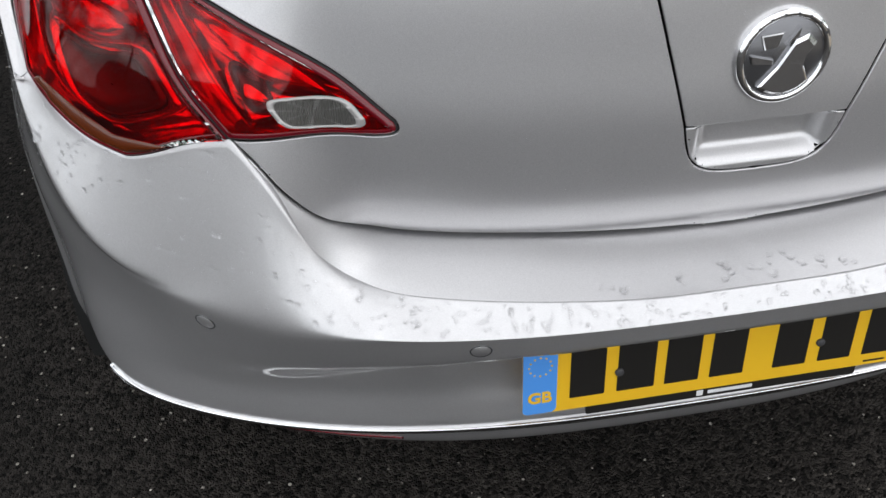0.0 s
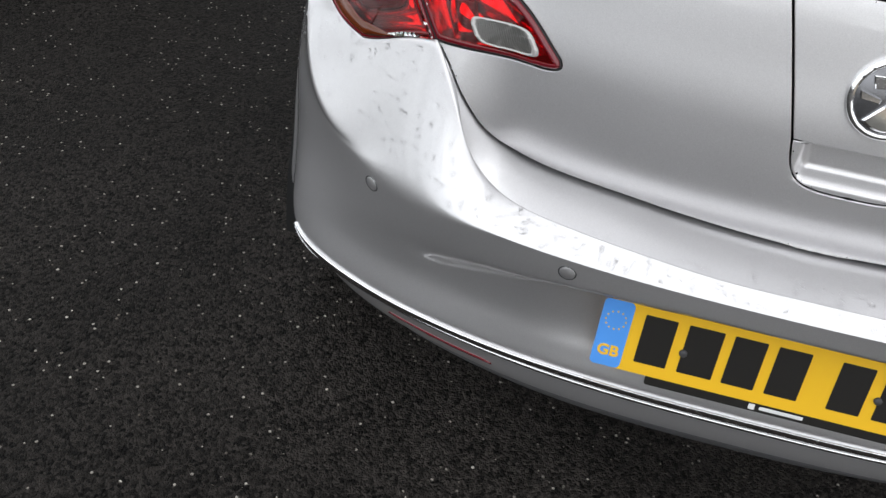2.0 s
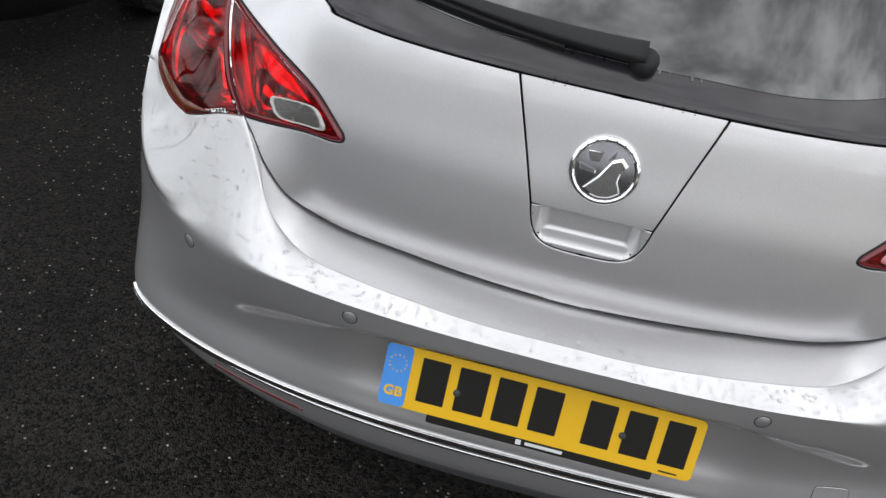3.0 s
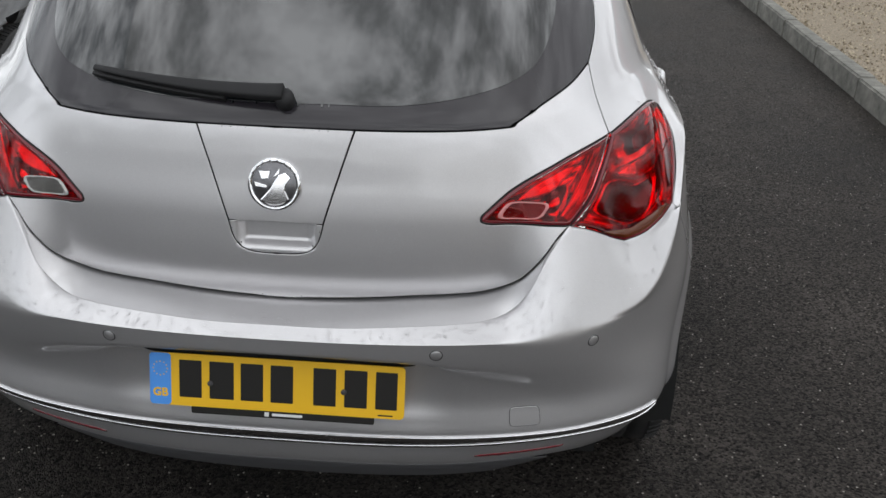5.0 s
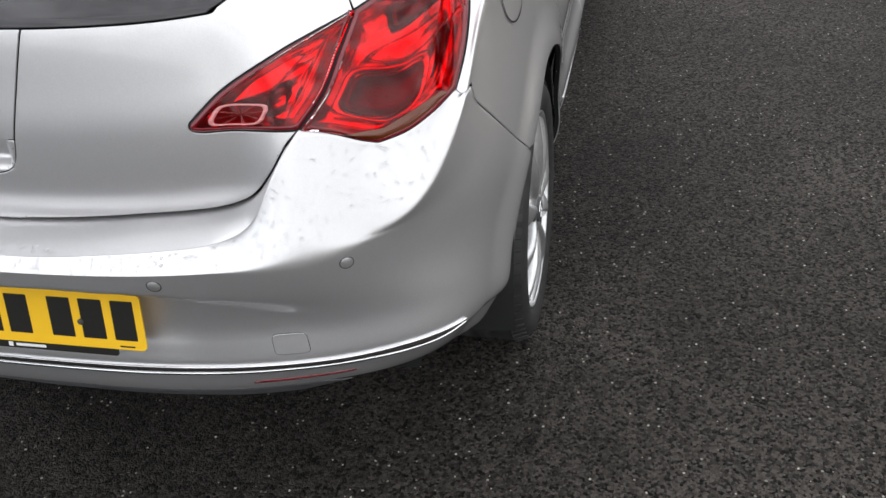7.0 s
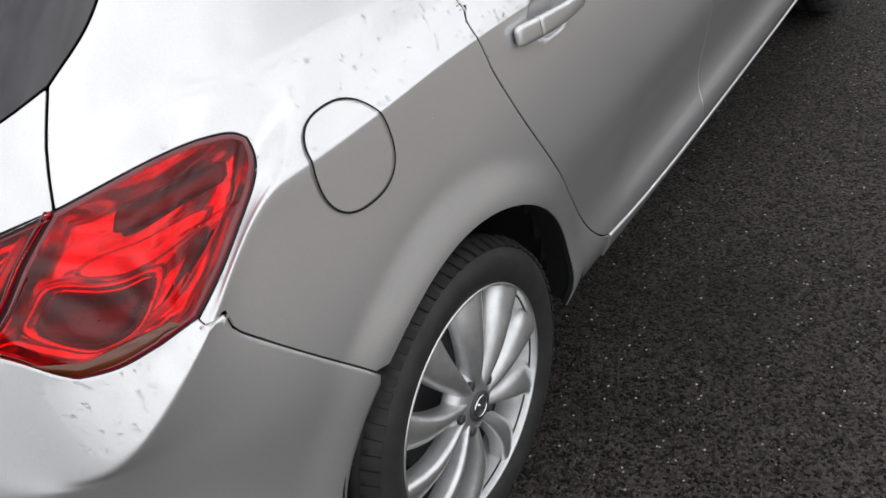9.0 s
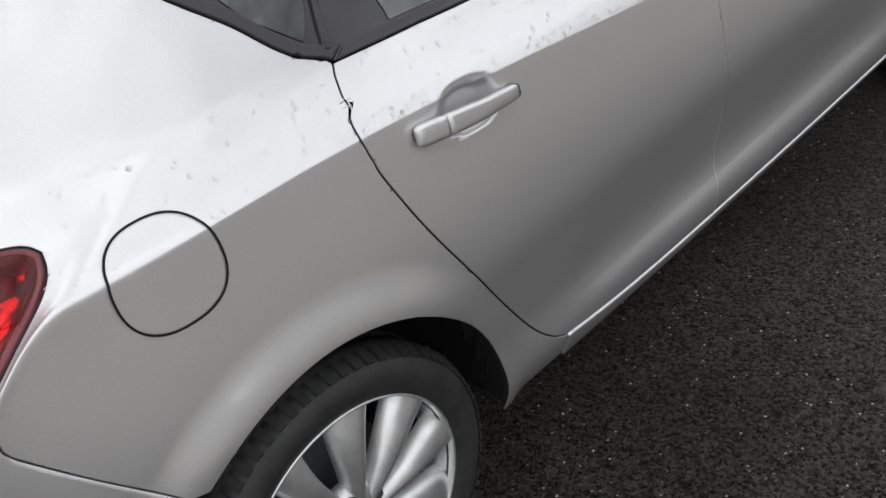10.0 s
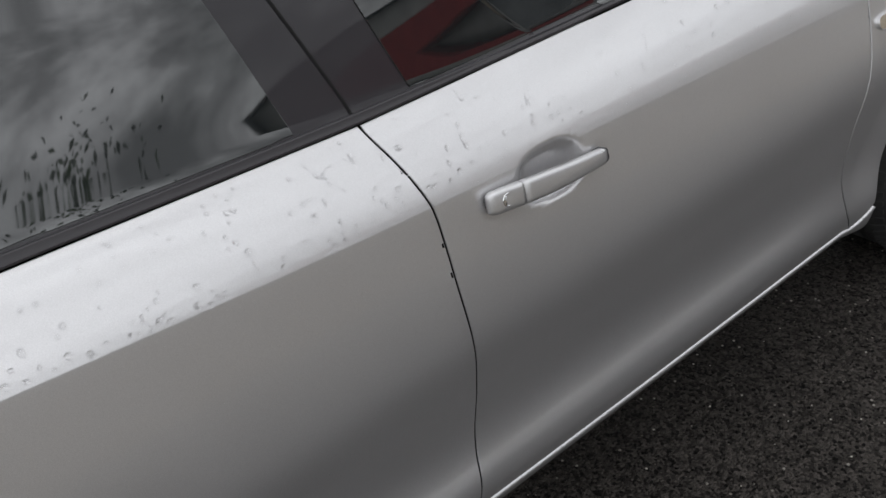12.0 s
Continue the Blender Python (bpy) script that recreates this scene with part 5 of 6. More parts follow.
def wheel_parts(owner):
    """A tyre and a ten-spoke alloy rim whose outer face looks along +x; the hub's face is the origin."""
    bm = bmesh.new()
    lathe(bm, [(.226, -.012), (.236, .002), (.252, .010), (.272, .014), (.287, .0115), (.299, .004), (.308, -.008), (.3125, -.018), (.3135, -.030)], 96)
    grooves = []
    for a, b in ((-.030, -.070), (-.080, -.112), (-.122, -.154), (-.164, -.204)):
        grooves += [(.3060, a), (.3145, a - .001), (.3145, b + .001), (.3060, b)]
    lathe(bm, [(.3135, -.030)] + grooves + [(.3135, -.204), (.303, -.225), (.28, -.236), (.24, -.23), (.226, -.222)], 96)
    tyre = part("tyre", bm, TYRE, owner, "black tyre with grooved tread")
    bm = bmesh.new()
    for k in range(72):
        a = 2 * math.pi * k / 72
        for o0, o1 in ((.0035, -.027), (-.207, -.226)):
            t = .006
            vs = []
            for o, r in ((o0, .3035 if o0 > 0 else .3135), (o1, .3150 if o0 > 0 else .3035)):
                for s in (-.5, .5):
                    vs.append(bm.verts.new((o, r * math.cos(a + s * t / .31 * 2.6), r * math.sin(a + s * t / .31 * 2.6))))
            ws = [bm.verts.new((v.co.x + .0015, v.co.y * 1.0125, v.co.z * 1.0125)) for v in vs]
            bm.faces.new((ws[0], ws[1], ws[3], ws[2]))
            for i, j in ((0, 1), (1, 3), (3, 2), (2, 0)):
                bm.faces.new((vs[i], vs[j], ws[j], ws[i]))
    bmesh.ops.recalc_face_normals(bm, faces=bm.faces)
    tagged(part("tread", bm, TYRE, tyre, "", False), "shoulder tread blocks", kind="stuff")
    bm = bmesh.new()
    lathe(bm, [(.236, -.001), (.2350, .004), (.2325, .0045), (.2310, .001), (.2285, -.008), (.223, -.030), (.214, -.062)], 96)
    rim = part("rim", bm, ALLOY, owner, "silver ten-spoke alloy rim")
    bm = bmesh.new()
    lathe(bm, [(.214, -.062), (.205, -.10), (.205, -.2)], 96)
    # alloy barrel coloured dark so the shade behind the spokes is painted in
    part("barrel", bm, GREY, rim, "inner barrel of the rim, coloured dark for its shade")
    for k in range(10):
        bm = bmesh.new()
        a0 = 2 * math.pi * k / 10 + .12
        rows = []
        for t in np.linspace(0, 1, 9):
            r = .040 + (.2315 - .040) * t
            half = .0125 + .0275 * t ** 1.35
            o = .004 + .013 * math.sin(math.pi * t) - .004 * t
            sweep_a = a0 + .06 * math.sin(math.pi * t)
            c, s = math.cos(sweep_a), math.sin(sweep_a)
            sec = []
            for w, d in ((-1, -.040), (-1, -.012), (-.90, -.003), (-.70, 0.0), (-.30, -.0005), (.30, -.006), (.86, -.016), (1, -.040)):
                q = (o + d, r * c - half * w * s, r * s + half * w * c)
                sec.append(bm.verts.new(q))
            rows.append(sec)
        for a, b in zip(rows[:-1], rows[1:]):
            for j in range(7):
                bm.faces.new((a[j], b[j], b[j + 1], a[j + 1]))
        bmesh.ops.recalc_face_normals(bm, faces=bm.faces)
        part("spoke", bm, ALLOY, rim)
    bm = bmesh.new()
    lathe(bm, [(.074, -.035), (.072, -.012), (.060, -.003), (.040, .003), (.030, .004), (.0, .004)], 48)
    part("hub", bm, ALLOY, rim)
    bm = bmesh.new()
    disc(bm, Matrix.Translation((.004, 0, 0)) @ Matrix.Rotation(radians(90), 4, "Y"), .030, .006, 36)
    cap = part("centre_cap", bm, GREY, rim, "dark centre cap with a chrome ring")
    bm = bmesh.new()
    torus(bm, Matrix.Translation((.010, 0, 0)) @ Matrix.Rotation(radians(90), 4, "Y"), .021, .0022, 36, 6)
    slab(bm, Matrix.Translation((.0095, 0, 0)) @ Matrix.Rotation(radians(90), 4, "Y") @ Matrix.Rotation(.6, 4, "Z"), .030, .006, .002, .002)
    part("cap_ring", bm, CHROME, cap, "chrome ring")
    for k in range(5):
        a = 2 * math.pi * (k + .35) / 5
        bm = bmesh.new()
        disc(bm, Matrix.Translation((-.004, .0525 * math.cos(a), .0525 * math.sin(a))) @ Matrix.Rotation(radians(90), 4, "Y"), .0105, .009, 6)
        part("wheel_bolt", bm, GREY, rim, "grey wheel bolt", False)
    bm = bmesh.new()
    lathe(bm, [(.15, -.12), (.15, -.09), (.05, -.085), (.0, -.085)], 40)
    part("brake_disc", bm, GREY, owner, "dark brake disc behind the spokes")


wheel = new("wheel")
wheel.parent = car
tagged(wheel, "alloy wheel with black tyre")
wheel_parts(wheel)
wheel.matrix_basis = Matrix.Translation((.868, .738, .3145))
for m in (pose(.868, FY, .3145, 40), pose(-.868, .738, .3145, 0, 0, 180), pose(-.868, FY, .3145, 0, 0, 180)):
    copy_thing(wheel, m)
for y in (.742, FY):
    for s in (1, -1):
        bm = bmesh.new()
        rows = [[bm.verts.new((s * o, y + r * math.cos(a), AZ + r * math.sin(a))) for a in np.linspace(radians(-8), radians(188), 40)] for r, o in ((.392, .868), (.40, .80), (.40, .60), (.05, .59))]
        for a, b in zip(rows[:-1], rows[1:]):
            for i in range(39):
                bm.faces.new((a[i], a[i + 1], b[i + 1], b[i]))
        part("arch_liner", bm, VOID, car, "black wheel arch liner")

# ---- wing marker ----
bm = bmesh.new()
slab(bm, seat(.89, 3.035, .752), .075, .026, .006, .010)
part("side_marker", bm, CHROME, car, "small chrome marker on the front wing", False)
bm = bmesh.new()
slab(bm, seat(-.89, 3.035, .752), .075, .026, .006, .010)
part("side_marker", bm, CHROME, car, "small chrome marker on the front wing", False)

# ---- rain drops on the paint ----
rnd = random.Random(11)
cap = [(0, 1.0)] + [(r, h) for r, h in ((.45, .88), (.8, .55), (1.0, 0.0))]
vv, ff, nn = [], [], []
AREAS = (  # wrap from, to, height from, to, count, smallest, largest
    (0, .32, 8.15, 8.95, 190, .0020, .0062), (0, .35, 9.3, 12.8, 10, .0014, .0028),
    (.62, 1.0, 8.3, 12.8, 120, .0018, .0036), (.62, 1.1, 5.5, 8.0, 36, .0014, .0026), (1.0, 3.0, 8.3, 12.6, 320, .0020, .0042), (1.0, 3.0, 5.0, 8.0, 40, .0012, .0024))
spots = []
for u0, u1, v0, v1, count, small, large in AREAS:
    for side in (1, -1):
        hearts = [(rnd.uniform(u0, u1), rnd.uniform(v0, v1)) for _ in range(6)]
        for _ in range(count):
            if rnd.random() < .22:
                h = rnd.choice(hearts)
                u, v = rnd.gauss(h[0], (u1 - u0) * .06), rnd.gauss(h[1], (v1 - v0) * .14)
            else:
                u, v = rnd.uniform(u0, u1), rnd.uniform(v0, v1)
            u, v = min(max(u, u0 + .001), u1), min(max(v, v0), v1)
            spots.append((u, v, side, 1.2 * (small + (large - small) * rnd.random() ** 2.2)))
su, sv = np.array([s[0] for s in spots]), np.array([s[1] for s in spots])
P, N = surf_and_normal(su, sv)
UN = UPPER_N
for k in range(520):
    i, j = 2 + int(25 * rnd.random()), int(146 * rnd.random() ** .8)
    f = rnd.random()
    h = rnd.random()
    p = (UPPER[i, j] * (1 - f) + UPPER[i, j + 1] * f) * (1 - h) + (UPPER[i + 1, j] * (1 - f) + UPPER[i + 1, j + 1] * f) * h
    P, N = np.vstack([P, p]), np.vstack([N, UN[i, j]])
    spots.append((.5, 6.0, rnd.choice((1, -1)), .0020 + .0022 * rnd.random() ** 2))
sv = np.array([s[1] for s in spots])
lg = (P[:, 1] > -.022) & (P[:, 1] < .11) & (P[:, 2] < .725) & (sv > 8.1) & (sv < 9.2)
P[lg, 2] -= .005
for (u, v, side, r), p, n in zip(spots, P, N):
    p, n = Vector(p), Vector(n)
    if (.30 < p.y < .75 and p.x > .6 and p.z < .56) or (p.x > .78 and .27 < p.y < .36 and p.z < .87):
        continue
    if side < 0:
        p.x, n.x = -p.x, -n.x
    down = (Vector((0, 0, -1)) + n * n.z)
    steep = min(1, down.length)
    down = down.normalized() if down.length > 1e-3 else Vector((1, 0, 0))
    across = n.cross(down)
    stretch_by = 1 + rnd.random() * (.5 if rnd.random() < .2 else .1)
    wob = [1 + rnd.uniform(-.08, .08) for _ in range(9)]
    base = len(vv)
    for rr, hh in cap:
        if rr == 0:
            vv.append(tuple(p + n * (r * .58)))
            nn.append(n)
            continue
        for k in range(9):
            a = 2 * math.pi * k / 9
            sag = 1 + .25 * steep * math.cos(a)
            q = down * (math.cos(a) * rr * r * stretch_by * sag * wob[k]) + across * (math.sin(a) * rr * r * wob[k])
            vv.append(tuple(p + q + n * (r * .58 * hh - .0001)))
    for k in range(9):
        j = (k + 1) % 9
        ff.append((base, base + 1 + k, base + 1 + j))
        for ring_no in range(2):
            a, b = base + 1 + ring_no * 9, base + 1 + (ring_no + 1) * 9
            ff.append((a + k, b + k, b + j, a + j))
me = bpy.data.meshes.new("rain_drops")
me.from_pydata(vv, [], ff)
me.polygons.foreach_set("use_smooth", [True] * len(me.polygons))
me.materials.append(WATER)
tagged(new("rain_drops", me), "clear rain drops on the silver bodywork", "water", kind="stuff")

# ---- ground ----
ASPHALT = material("wet_asphalt", (.03, .03, .03), .45)
_c, _n, _r = noisy(ASPHALT, 1.1, (.014, .0122, .0110), (.036, .0318, .0288), 7, .62)
_chip = node(ASPHALT, "ShaderNodeTexVoronoi", Scale=150.0)
_fine = node(ASPHALT, "ShaderNodeTexVoronoi", Scale=260.0)
_pick = node(ASPHALT, "ShaderNodeTexVoronoi", Scale=95.0, Randomness=1.0)
for _v in (_chip, _fine, _pick):
    link(ASPHALT, _c.outputs["Object"], _v.inputs["Vector"])
# stone tops: each cell its own grey
_cell = node(ASPHALT, "ShaderNodeSeparateColor")
link(ASPHALT, _chip.outputs["Color"], _cell.inputs["Color"])
_grey = node(ASPHALT, "ShaderNodeMapRange", From_Min=.0, From_Max=1.0, To_Min=.1, To_Max=2.6)
link(ASPHALT, _cell.outputs["Red"], _grey.inputs["Value"])
_mul = node(ASPHALT, "ShaderNodeMix")
_mul.data_type, _mul.blend_type = "RGBA", "MULTIPLY"
_mul.inputs["Factor"].default_value = 1
# shade beside the cars put into the colour: asphalt darker left, lighter right
_shadexyz = node(ASPHALT, "ShaderNodeSeparateXYZ")
link(ASPHALT, _c.outputs["Object"], _shadexyz.inputs["Vector"])
_shadenoise = node(ASPHALT, "ShaderNodeTexNoise", Scale=1.6, Detail=6.0, Roughness=.65)
link(ASPHALT, _c.outputs["Object"], _shadenoise.inputs["Vector"])
_shadew = node(ASPHALT, "ShaderNodeMath")
_shadew.operation = "MULTIPLY_ADD"
_shadew.inputs[1].default_value = 1.6
link(ASPHALT, _shadenoise.outputs["Fac"], _shadew.inputs[0])
link(ASPHALT, _shadexyz.outputs["X"], _shadew.inputs[2])
_shadetone = node(ASPHALT, "ShaderNodeMapRange", From_Min=-.3, From_Max=2.3, To_Min=.60, To_Max=1.8)
link(ASPHALT, _shadew.outputs["Value"], _shadetone.inputs["Value"])
_shaded = node(ASPHALT, "ShaderNodeMix")
_shaded.data_type, _shaded.blend_type = "RGBA", "MULTIPLY"
_shaded.inputs["Factor"].default_value = 1
link(ASPHALT, _r.outputs["Color"], _shaded.inputs["A"])
link(ASPHALT, _shadetone.outputs["Result"], _shaded.inputs["B"])
link(ASPHALT, _shaded.outputs["Result"], _mul.inputs["A"])
link(ASPHALT, _grey.outputs["Result"], _mul.inputs["B"])
# a few pale chips
_rare = node(ASPHALT, "ShaderNodeSeparateColor")
link(ASPHALT, _pick.outputs["Color"], _rare.inputs["Color"])
_few = node(ASPHALT, "ShaderNodeMath")
_few.operation = "GREATER_THAN"
_few.inputs[1].default_value = .86
link(ASPHALT, _rare.outputs["Green"], _few.inputs[0])
_small = node(ASPHALT, "ShaderNodeMath")
_small.operation = "LESS_THAN"
link(ASPHALT, _pick.outputs["Distance"], _small.inputs[0])
_size = node(ASPHALT, "ShaderNodeMapRange", To_Min=.05, To_Max=.30)
link(ASPHALT, _rare.outputs["Blue"], _size.inputs["Value"])
link(ASPHALT, _size.outputs["Result"], _small.inputs[1])
_both = node(ASPHALT, "ShaderNodeMath")
_both.operation = "MULTIPLY"
link(ASPHALT, _few.outputs["Value"], _both.inputs[0])
link(ASPHALT, _small.outputs["Value"], _both.inputs[1])
_tone = node(ASPHALT, "ShaderNodeMix")
_tone.data_type = "RGBA"
_tone.inputs["A"].default_value, _tone.inputs["B"].default_value = (.10, .085, .07, 1), (.62, .58, .52, 1)
link(ASPHALT, _rare.outputs["Red"], _tone.inputs["Factor"])
_pale = node(ASPHALT, "ShaderNodeMix")
_pale.data_type = "RGBA"
link(ASPHALT, _both.outputs["Value"], _pale.inputs["Factor"])
link(ASPHALT, _mul.outputs["Result"], _pale.inputs["A"])
link(ASPHALT, _tone.outputs["Result"], _pale.inputs["B"])
# worn dusty patches towards the kerb
_xyz = node(ASPHALT, "ShaderNodeSeparateXYZ")
link(ASPHALT, _c.outputs["Object"], _xyz.inputs["Vector"])
_edge = node(ASPHALT, "ShaderNodeMapRange", From_Min=1.5, From_Max=2.3)
link(ASPHALT, _xyz.outputs["X"], _edge.inputs["Value"])
_blot = node(ASPHALT, "ShaderNodeTexNoise", Scale=6.0, Detail=8.0, Roughness=.75)
link(ASPHALT, _c.outputs["Object"], _blot.inputs["Vector"])
_blotr = node(ASPHALT, "ShaderNodeMapRange", From_Min=.53, From_Max=.72, To_Max=.75)
link(ASPHALT, _blot.outputs["Fac"], _blotr.inputs["Value"])
_worn = node(ASPHALT, "ShaderNodeMath")
_worn.operation = "MULTIPLY"
link(ASPHALT, _edge.outputs["Result"], _worn.inputs[0])
link(ASPHALT, _blotr.outputs["Result"], _worn.inputs[1])
_last = node(ASPHALT, "ShaderNodeMix")
_last.data_type = "RGBA"
_last.inputs["B"].default_value = (.085, .075, .062, 1)
link(ASPHALT, _worn.outputs["Value"], _last.inputs["Factor"])
link(ASPHALT, _pale.outputs["Result"], _last.inputs["A"])
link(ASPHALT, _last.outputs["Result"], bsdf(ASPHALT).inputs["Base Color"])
_wet = node(ASPHALT, "ShaderNodeMapRange", To_Min=.36, To_Max=.80)
link(ASPHALT, _n.outputs["Fac"], _wet.inputs["Value"])
link(ASPHALT, _wet.outputs["Result"], bsdf(ASPHALT).inputs["Roughness"])
bsdf(ASPHALT).inputs["Specular IOR Level"].default_value = .10
_h = node(ASPHALT, "ShaderNodeMath")
_h.operation = "ADD"
link(ASPHALT, _chip.outputs["Distance"], _h.inputs[0])
link(ASPHALT, _fine.outputs["Distance"], _h.inputs[1])
_b = bumped(ASPHALT, _h.outputs["Value"], 1.0, .010)
_b.invert = True
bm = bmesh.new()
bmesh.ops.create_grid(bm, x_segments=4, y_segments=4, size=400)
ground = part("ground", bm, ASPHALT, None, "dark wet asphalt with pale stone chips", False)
tagged(ground, kind="structure")
KERB = material("weathered_concrete", (.3, .29, .27), .9)
_c, _n, _r = noisy(KERB, 7, (.09, .09, .08), (.30, .29, .26), 9, .7)
_g = node(KERB, "ShaderNodeTexNoise", Scale=160.0, Detail=4.0)
link(KERB, _c.outputs["Object"], _g.inputs["Vector"])
bumped(KERB, _g.outputs["Fac"], .7, .006)
kerb = tagged(new("kerb"), "weathered mossy concrete kerb along the asphalt", kind="structure")
rnd = random.Random(4)
bm = bmesh.new()
bmesh.ops.create_cube(bm, size=1, matrix=Matrix.LocRotScale((0, 0, .055), None, (.115, .908, .17)))
bmesh.ops.bevel(bm, geom=[e for e in bm.edges], offset=.012, segments=3, affect="EDGES")
stone_mesh = bpy.data.meshes.new("kerb_stone")
bm.to_mesh(stone_mesh)
bm.free()
stone_mesh.materials.append(KERB)
for k in range(-16, 32):
    st = child("kerb_stone", stone_mesh, kerb)
    st.matrix_basis = pose(2.685 + rnd.uniform(-.004, .004), .914 * k + .3, rnd.uniform(-.006, .004), 0, rnd.uniform(-1, 1), rnd.uniform(-.3, .3))
GRAVEL = material("golden_gravel", (.35, .28, .18), .9)
_c, _n, _r = noisy(GRAVEL, 70, (.13, .105, .072), (.48, .405, .31), 6, .85)
_gv = node(GRAVEL, "ShaderNodeTexVoronoi", Scale=75.0)
link(GRAVEL, _c.outputs["Object"], _gv.inputs["Vector"])
bumped(GRAVEL, _gv.outputs["Distance"], 1, .012).invert = True
bm = bmesh.new()
bmesh.ops.create_grid(bm, x_segments=50, y_segments=120, size=1, matrix=Matrix.LocRotScale((4.14, 9, .10), None, (1.4, 21, 1)))
for v in bm.verts:
    v.co.z += .03 * noise.noise(v.co * .8) + .012 * noise.noise(v.co * 5)
bed = tagged(part("gravel_bed", bm, GRAVEL, None, "bed of golden gravel behind the kerb", False), kind="structure")
STONE = material("gravel_stone", (.4, .32, .2), .85)
_gi = node(STONE, "ShaderNodeNewGeometry")
_gr = node(STONE, "ShaderNodeValToRGB")
_gr.color_ramp.elements[0].color, _gr.color_ramp.elements[1].color = (.12, .09, .055, 1), (.56, .485, .365, 1)
link(STONE, _gi.outputs["Random Per Island"], _gr.inputs["Fac"])
link(STONE, _gr.outputs["Color"], bsdf(STONE).inputs["Base Color"])
octa = [Vector(v) for v in ((1, 0, 0), (-1, 0, 0), (0, 1, 0), (0, -1, 0), (0, 0, 1), (0, 0, -1))]
tri = ((0, 2, 4), (2, 1, 4), (1, 3, 4), (3, 0, 4), (2, 0, 5), (1, 2, 5), (3, 1, 5), (0, 3, 5))
vv, ff = [], []
for k in range(9000):
    x, y = 2.76 + 2.5 * rnd.random() ** 1.4, rnd.uniform(2.6, 11)
    m = Euler((rnd.uniform(0, 6), rnd.uniform(0, 6), rnd.uniform(0, 6))).to_matrix()
    s = rnd.uniform(.005, .013)
    b = len(vv)
    z = .103 + .03 * noise.noise(Vector((x, y, .1)) * .8)
    vv += [tuple(Vector((x, y, z)) + m @ Vector((v.x * s * rnd.uniform(.7, 1.3), v.y * s, v.z * s * .7))) for v in octa]
    ff += [tuple(b + i for i in t) for t in tri]
me = bpy.data.meshes.new("gravel_stones")
me.from_pydata(vv, [], ff)
me.materials.append(STONE)
tagged(new("gravel_stones", me), "loose golden gravel stones behind the kerb", "gravel", kind="stuff")

# ---- dark car parked alongside ----
BLACKPAINT = material("black_paint", (.006, .006, .007), .25, 0, 1.0, .03)
other = tagged(new("parked_car"), "black hatchback parked on the next bay", "car")
other.matrix_basis = pose(-2.72, 6.09, 0, 0, 0, 180)


def grid_part(name, u0, u1, v0, v1, nu, nv, mat, parent, label, cut=False):
    uu, vv = np.meshgrid(np.linspace(u0, u1, nu), np.linspace(v0, v1, nv), indexing="ij")
    pp, nn = shell(uu, vv), shell_normal(uu, vv)
    pp[..., 1] = (pp[..., 1] - 2.17) * 1.2 + 2.17
    gone = np.zeros((nu - 1, nv - 1), bool)
    if cut:
        cy, cz = (pp[1:, 1:, 1] + pp[:-1, :-1, 1]) / 2, (pp[1:, 1:, 2] + pp[:-1, :-1, 2]) / 2
        gone = ((np.hypot(cy - AY, cz - AZ) < .38) | (np.hypot(cy - FY, cz - AZ) < .38)) & (pp[1:, 1:, 0] > .6)
    fs = [[i * nv + j, (i + 1) * nv + j, (i + 1) * nv + j + 1, i * nv + j + 1] for i in range(nu - 1) for j in range(nv - 1) if not gone[i, j]]
    flat, nn = pp.reshape(-1, 3), nn.reshape(-1, 3)
    return child(name, as_mesh(name, np.vstack([flat, flat * (-1, 1, 1)]), fs + [[a + len(flat) for a in f[::-1]] for f in fs], np.vstack([nn, nn * (-1, 1, 1)]), mat), parent, label)


grid_part("body", 0, 5, .2, 14, 160, 70, BLACKPAINT, other, "glossy black bodywork", True)
grid_part("glasshouse", 0, 5, 14, 16, 120, 12, GLASS, other, "dark glass all round")
grid_part("roof", 0, 5, 16, 19, 120, 14, BLACKPAINT, other, "glossy black roof")
for m in (pose(.868, .738, .3145), pose(.868, FY, .3145), pose(-.868, .738, .3145, 0, 0, 180), pose(-.868, FY, .3145, 0, 0, 180)):
    w = copy_thing(wheel, m)
    w.parent = other

# ---- what the glass and paint mirror: trees, some of them added, and a workshop ----
BARK = material("bark", (.09, .07, .05), .9)
noisy(BARK, 12, (.05, .04, .03), (.14, .11, .08))
LEAF = material("dark_leaves", (.04, .07, .02), .6)
_gi = node(LEAF, "ShaderNodeNewGeometry")
_gr = node(LEAF, "ShaderNodeValToRGB")
_gr.color_ramp.elements[0].color, _gr.color_ramp.elements[1].color = (.018, .035, .010, 1), (.07, .11, .03, 1)
link(LEAF, _gi.outputs["Random Per Island"], _gr.inputs["Fac"])
link(LEAF, _gr.outputs["Color"], bsdf(LEAF).inputs["Base Color"])


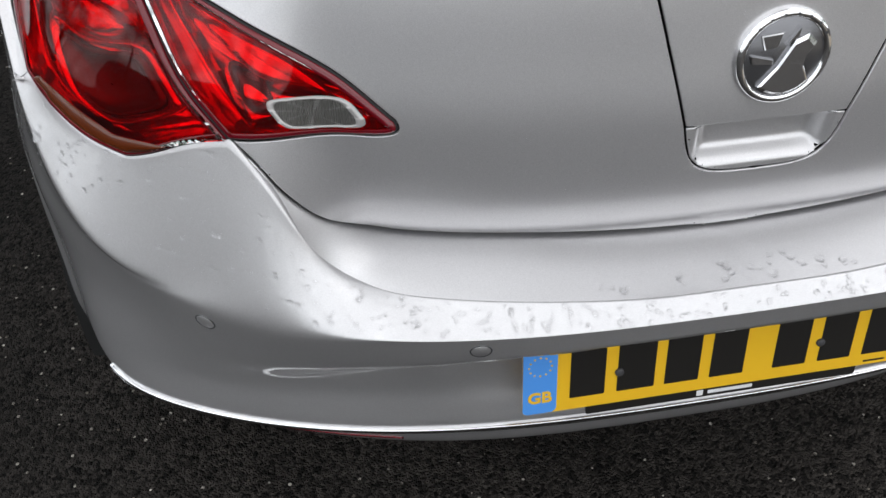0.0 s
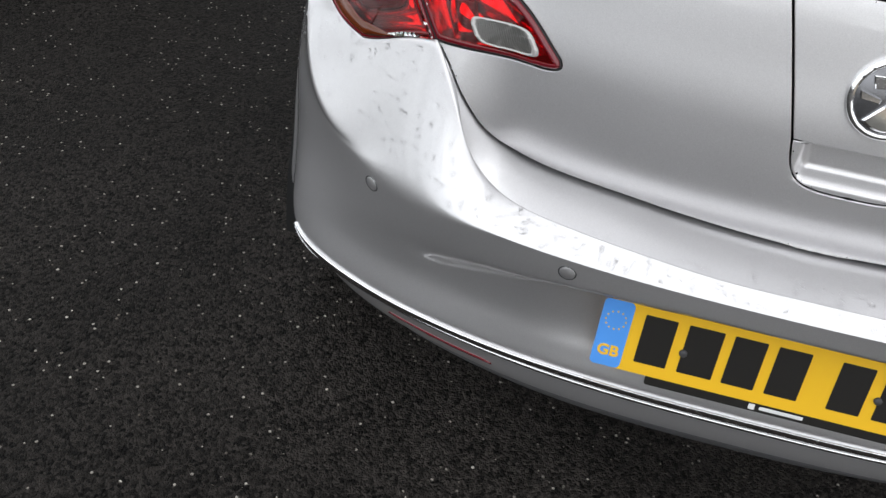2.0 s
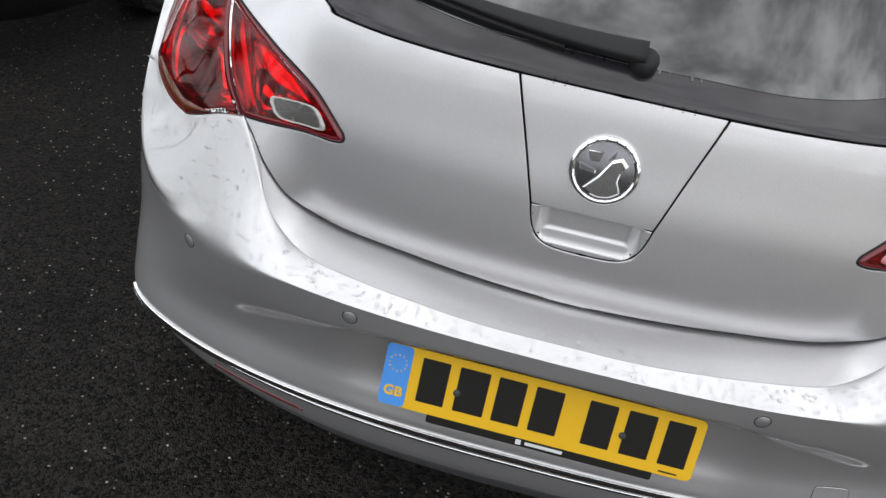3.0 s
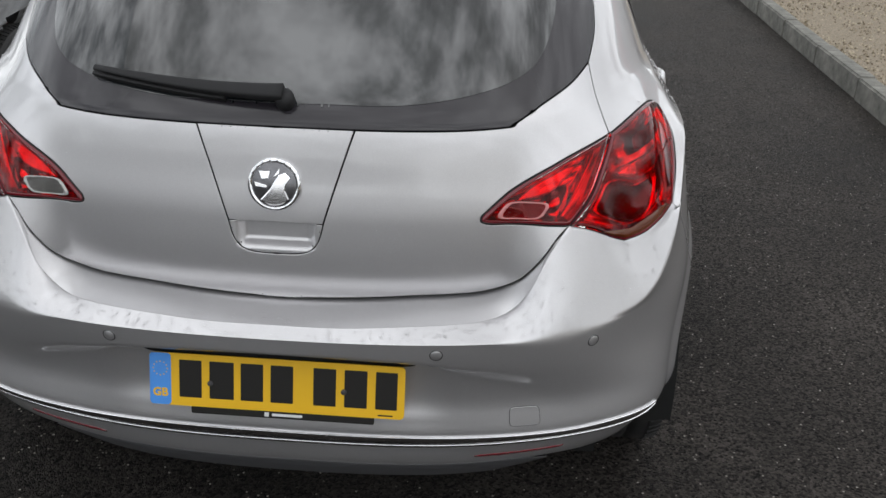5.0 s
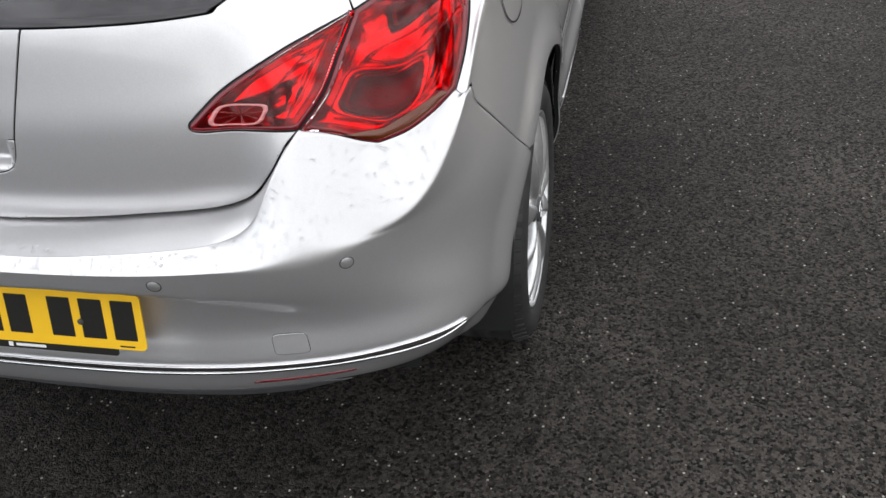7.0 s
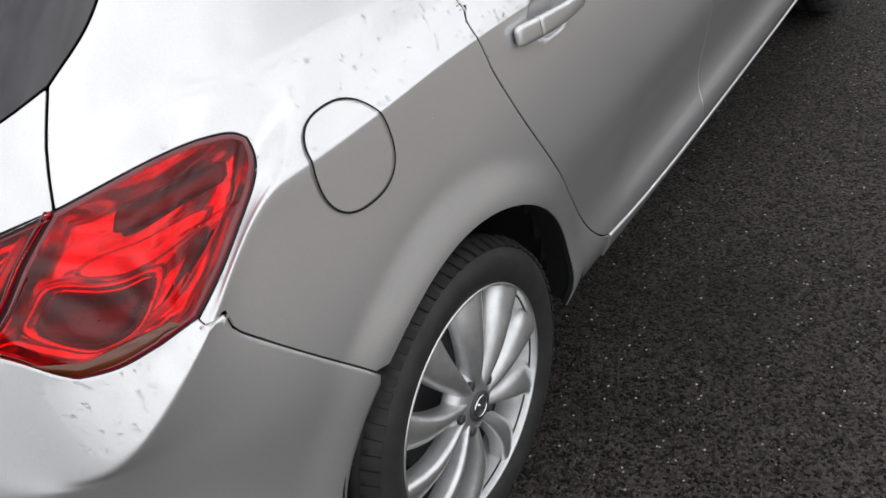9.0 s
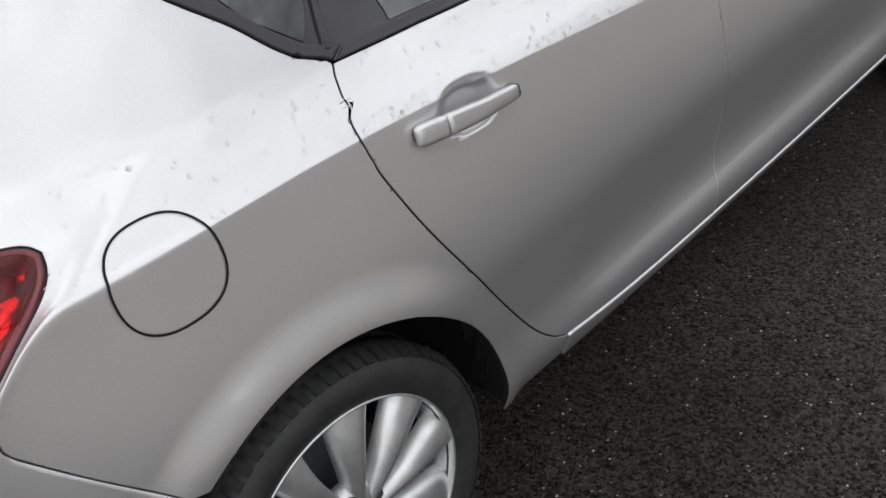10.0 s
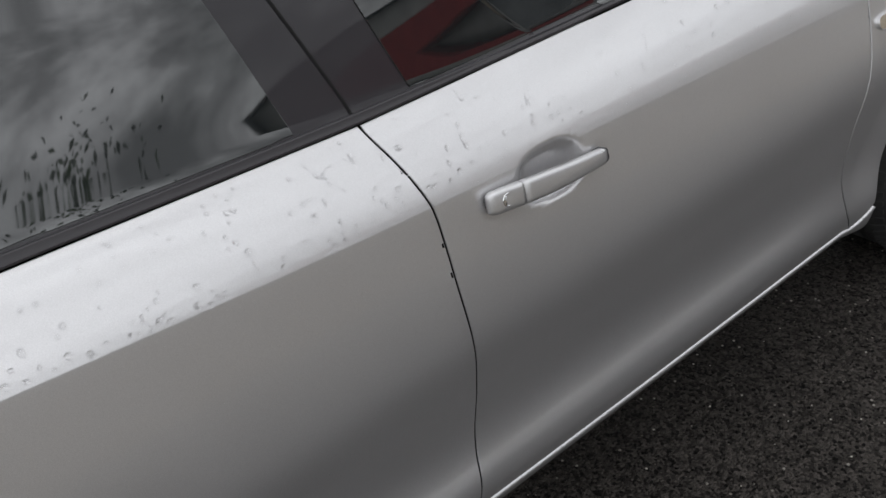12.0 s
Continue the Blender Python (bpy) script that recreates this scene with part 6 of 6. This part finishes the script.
def tree(seed, height):
    r = random.Random(seed)
    top = tagged(new("tree"), "tall dark green leafy tree that darkens the mirrored horizon", "tree", "trees round the car park")
    bm = bmesh.new()

    def limb(a, b, ra, rb):
        t = (b - a).normalized()
        s = t.orthogonal().normalized()
        q = t.cross(s)
        lo = [bm.verts.new(a + (s * math.cos(k) + q * math.sin(k)) * ra) for k in np.linspace(0, 2 * math.pi, 8, endpoint=False)]
        hi = [bm.verts.new(b + (s * math.cos(k) + q * math.sin(k)) * rb) for k in np.linspace(0, 2 * math.pi, 8, endpoint=False)]
        for k in range(8):
            bm.faces.new((lo[k], lo[(k + 1) % 8], hi[(k + 1) % 8], hi[k]))
    limb(Vector((0, 0, -.05)), Vector((.1, 0, height * .45)), .24, .16)
    limb(Vector((.1, 0, height * .45)), Vector((0, .1, height * .85)), .16, .04)
    tips = [Vector((0, .1, height * .8))]
    for k in range(11):
        a, z = r.uniform(0, 6.28), height * r.uniform(.25, .72)
        b = Vector((math.cos(a), math.sin(a), 0)) * height * r.uniform(.14, .26) + Vector((0, 0, z + height * .14))
        limb(Vector((.05, 0, z)), b, .07, .02)
        tips.append(b)
    part("trunk", bm, BARK, top, "brown trunk with limbs")
    vv, ff = [], []
    for k in range(5200):
        c = r.choice(tips) + Vector((r.gauss(0, 1), r.gauss(0, 1), r.gauss(0, .8))) * height * .075
        m = Euler((r.uniform(0, 6), r.uniform(0, 6), r.uniform(0, 6))).to_matrix()
        s = r.uniform(.05, .11)
        b = len(vv)
        vv += [tuple(c + m @ Vector(q) * s) for q in ((-1, 0, 0), (0, -.5, .15), (1, 0, 0), (0, .5, .15))]
        ff.append((b, b + 1, b + 2, b + 3))
    me = bpy.data.meshes.new("crown")
    me.from_pydata(vv, [], ff)
    me.materials.append(LEAF)
    child("crown", me, top, "dark green leaves")
    return top


first, second = tree(3, 8.0), tree(8, 6.6)
first.matrix_basis = pose(21, 3.9, 0)
second.matrix_basis = pose(19.5, 5.6, 0)
second.scale = (.76,) * 3
# trees at left and ahead are unseen, added to darken the horizon in the paint
for k, (x, y) in enumerate(((28, -7), (22, 1.2), (25, -12), (27, -18), (24, 5.4), (-24, 2), (-26, 8), (-25, 14), (-27, -5), (-22, 22), (-12, 32), (0, 36), (10, 38), (30, 2), (31, -4))):
    t = copy_thing((first, second)[k % 2], pose(x, y, 0, 0, 0, 47 * k))
    t.scale = (.9 + .03 * (k % 5),) * 3
WALL = material("white_render", (.62, .61, .58), .8)
noisy(WALL, 2.5, (.5, .49, .46), (.68, .67, .64), 7)
REDPAINT = material("red_fascia_paint", (.42, .03, .03), .45)
noisy(REDPAINT, 3, (.34, .02, .02), (.48, .04, .035), 5)
SLATE = material("grey_roof_sheet", (.12, .12, .125), .6)
noisy(SLATE, 4, (.09, .09, .09), (.16, .16, .165), 5)
shed = tagged(new("workshop"), "white workshop with a red fascia across the car park", "building")
shed.matrix_basis = pose(16, 6.9, 0)


def box(name, x0, x1, y0, y1, z0, z1, mat, parent, label="", bevel=.02):
    bm = bmesh.new()
    bmesh.ops.create_cube(bm, size=1, matrix=Matrix.LocRotScale(((x0 + x1) / 2, (y0 + y1) / 2, (z0 + z1) / 2), None, (x1 - x0, y1 - y0, z1 - z0)))
    bmesh.ops.bevel(bm, geom=[e for e in bm.edges], offset=bevel, segments=2, affect="EDGES")
    return part(name, bm, mat, parent, label, False)


box("wall", 0, 9, 0, 26, 0, 3.55, WALL, shed, "white rendered walls")
box("fascia", -.35, 9.2, -.2, 26.2, 3.55, 4.05, REDPAINT, shed, "red fascia band")
box("parapet", -.30, 9.1, -.15, 26.1, 4.05, 4.55, WALL, shed, "white band over the red fascia")
bm = bmesh.new()
pts = [(-.5, 4.55), (4.4, 5.7), (9.4, 4.55)]
for y in (-.4, 26.4):
    for x, z in pts:
        bm.verts.new((x, y, z))
bm.verts.ensure_lookup_table()
for f in ((0, 1, 4, 3), (1, 2, 5, 4), (2, 0, 3, 5), (0, 2, 1), (3, 4, 5)):
    bm.faces.new([bm.verts[i] for i in f])
part("roof", bm, SLATE, shed, "grey sheet roof", False)
for k in range(4):
    w = box("window", -.04, .05, 1.5 + 6 * k, 4.5 + 6 * k, 1.0, 3.2, GLASS, shed, "dark window", .01)
    box("window_frame", -.07, .0, 1.42 + 6 * k, 4.58 + 6 * k, .92, 1.0, REDPAINT, w, "red sill", .01)
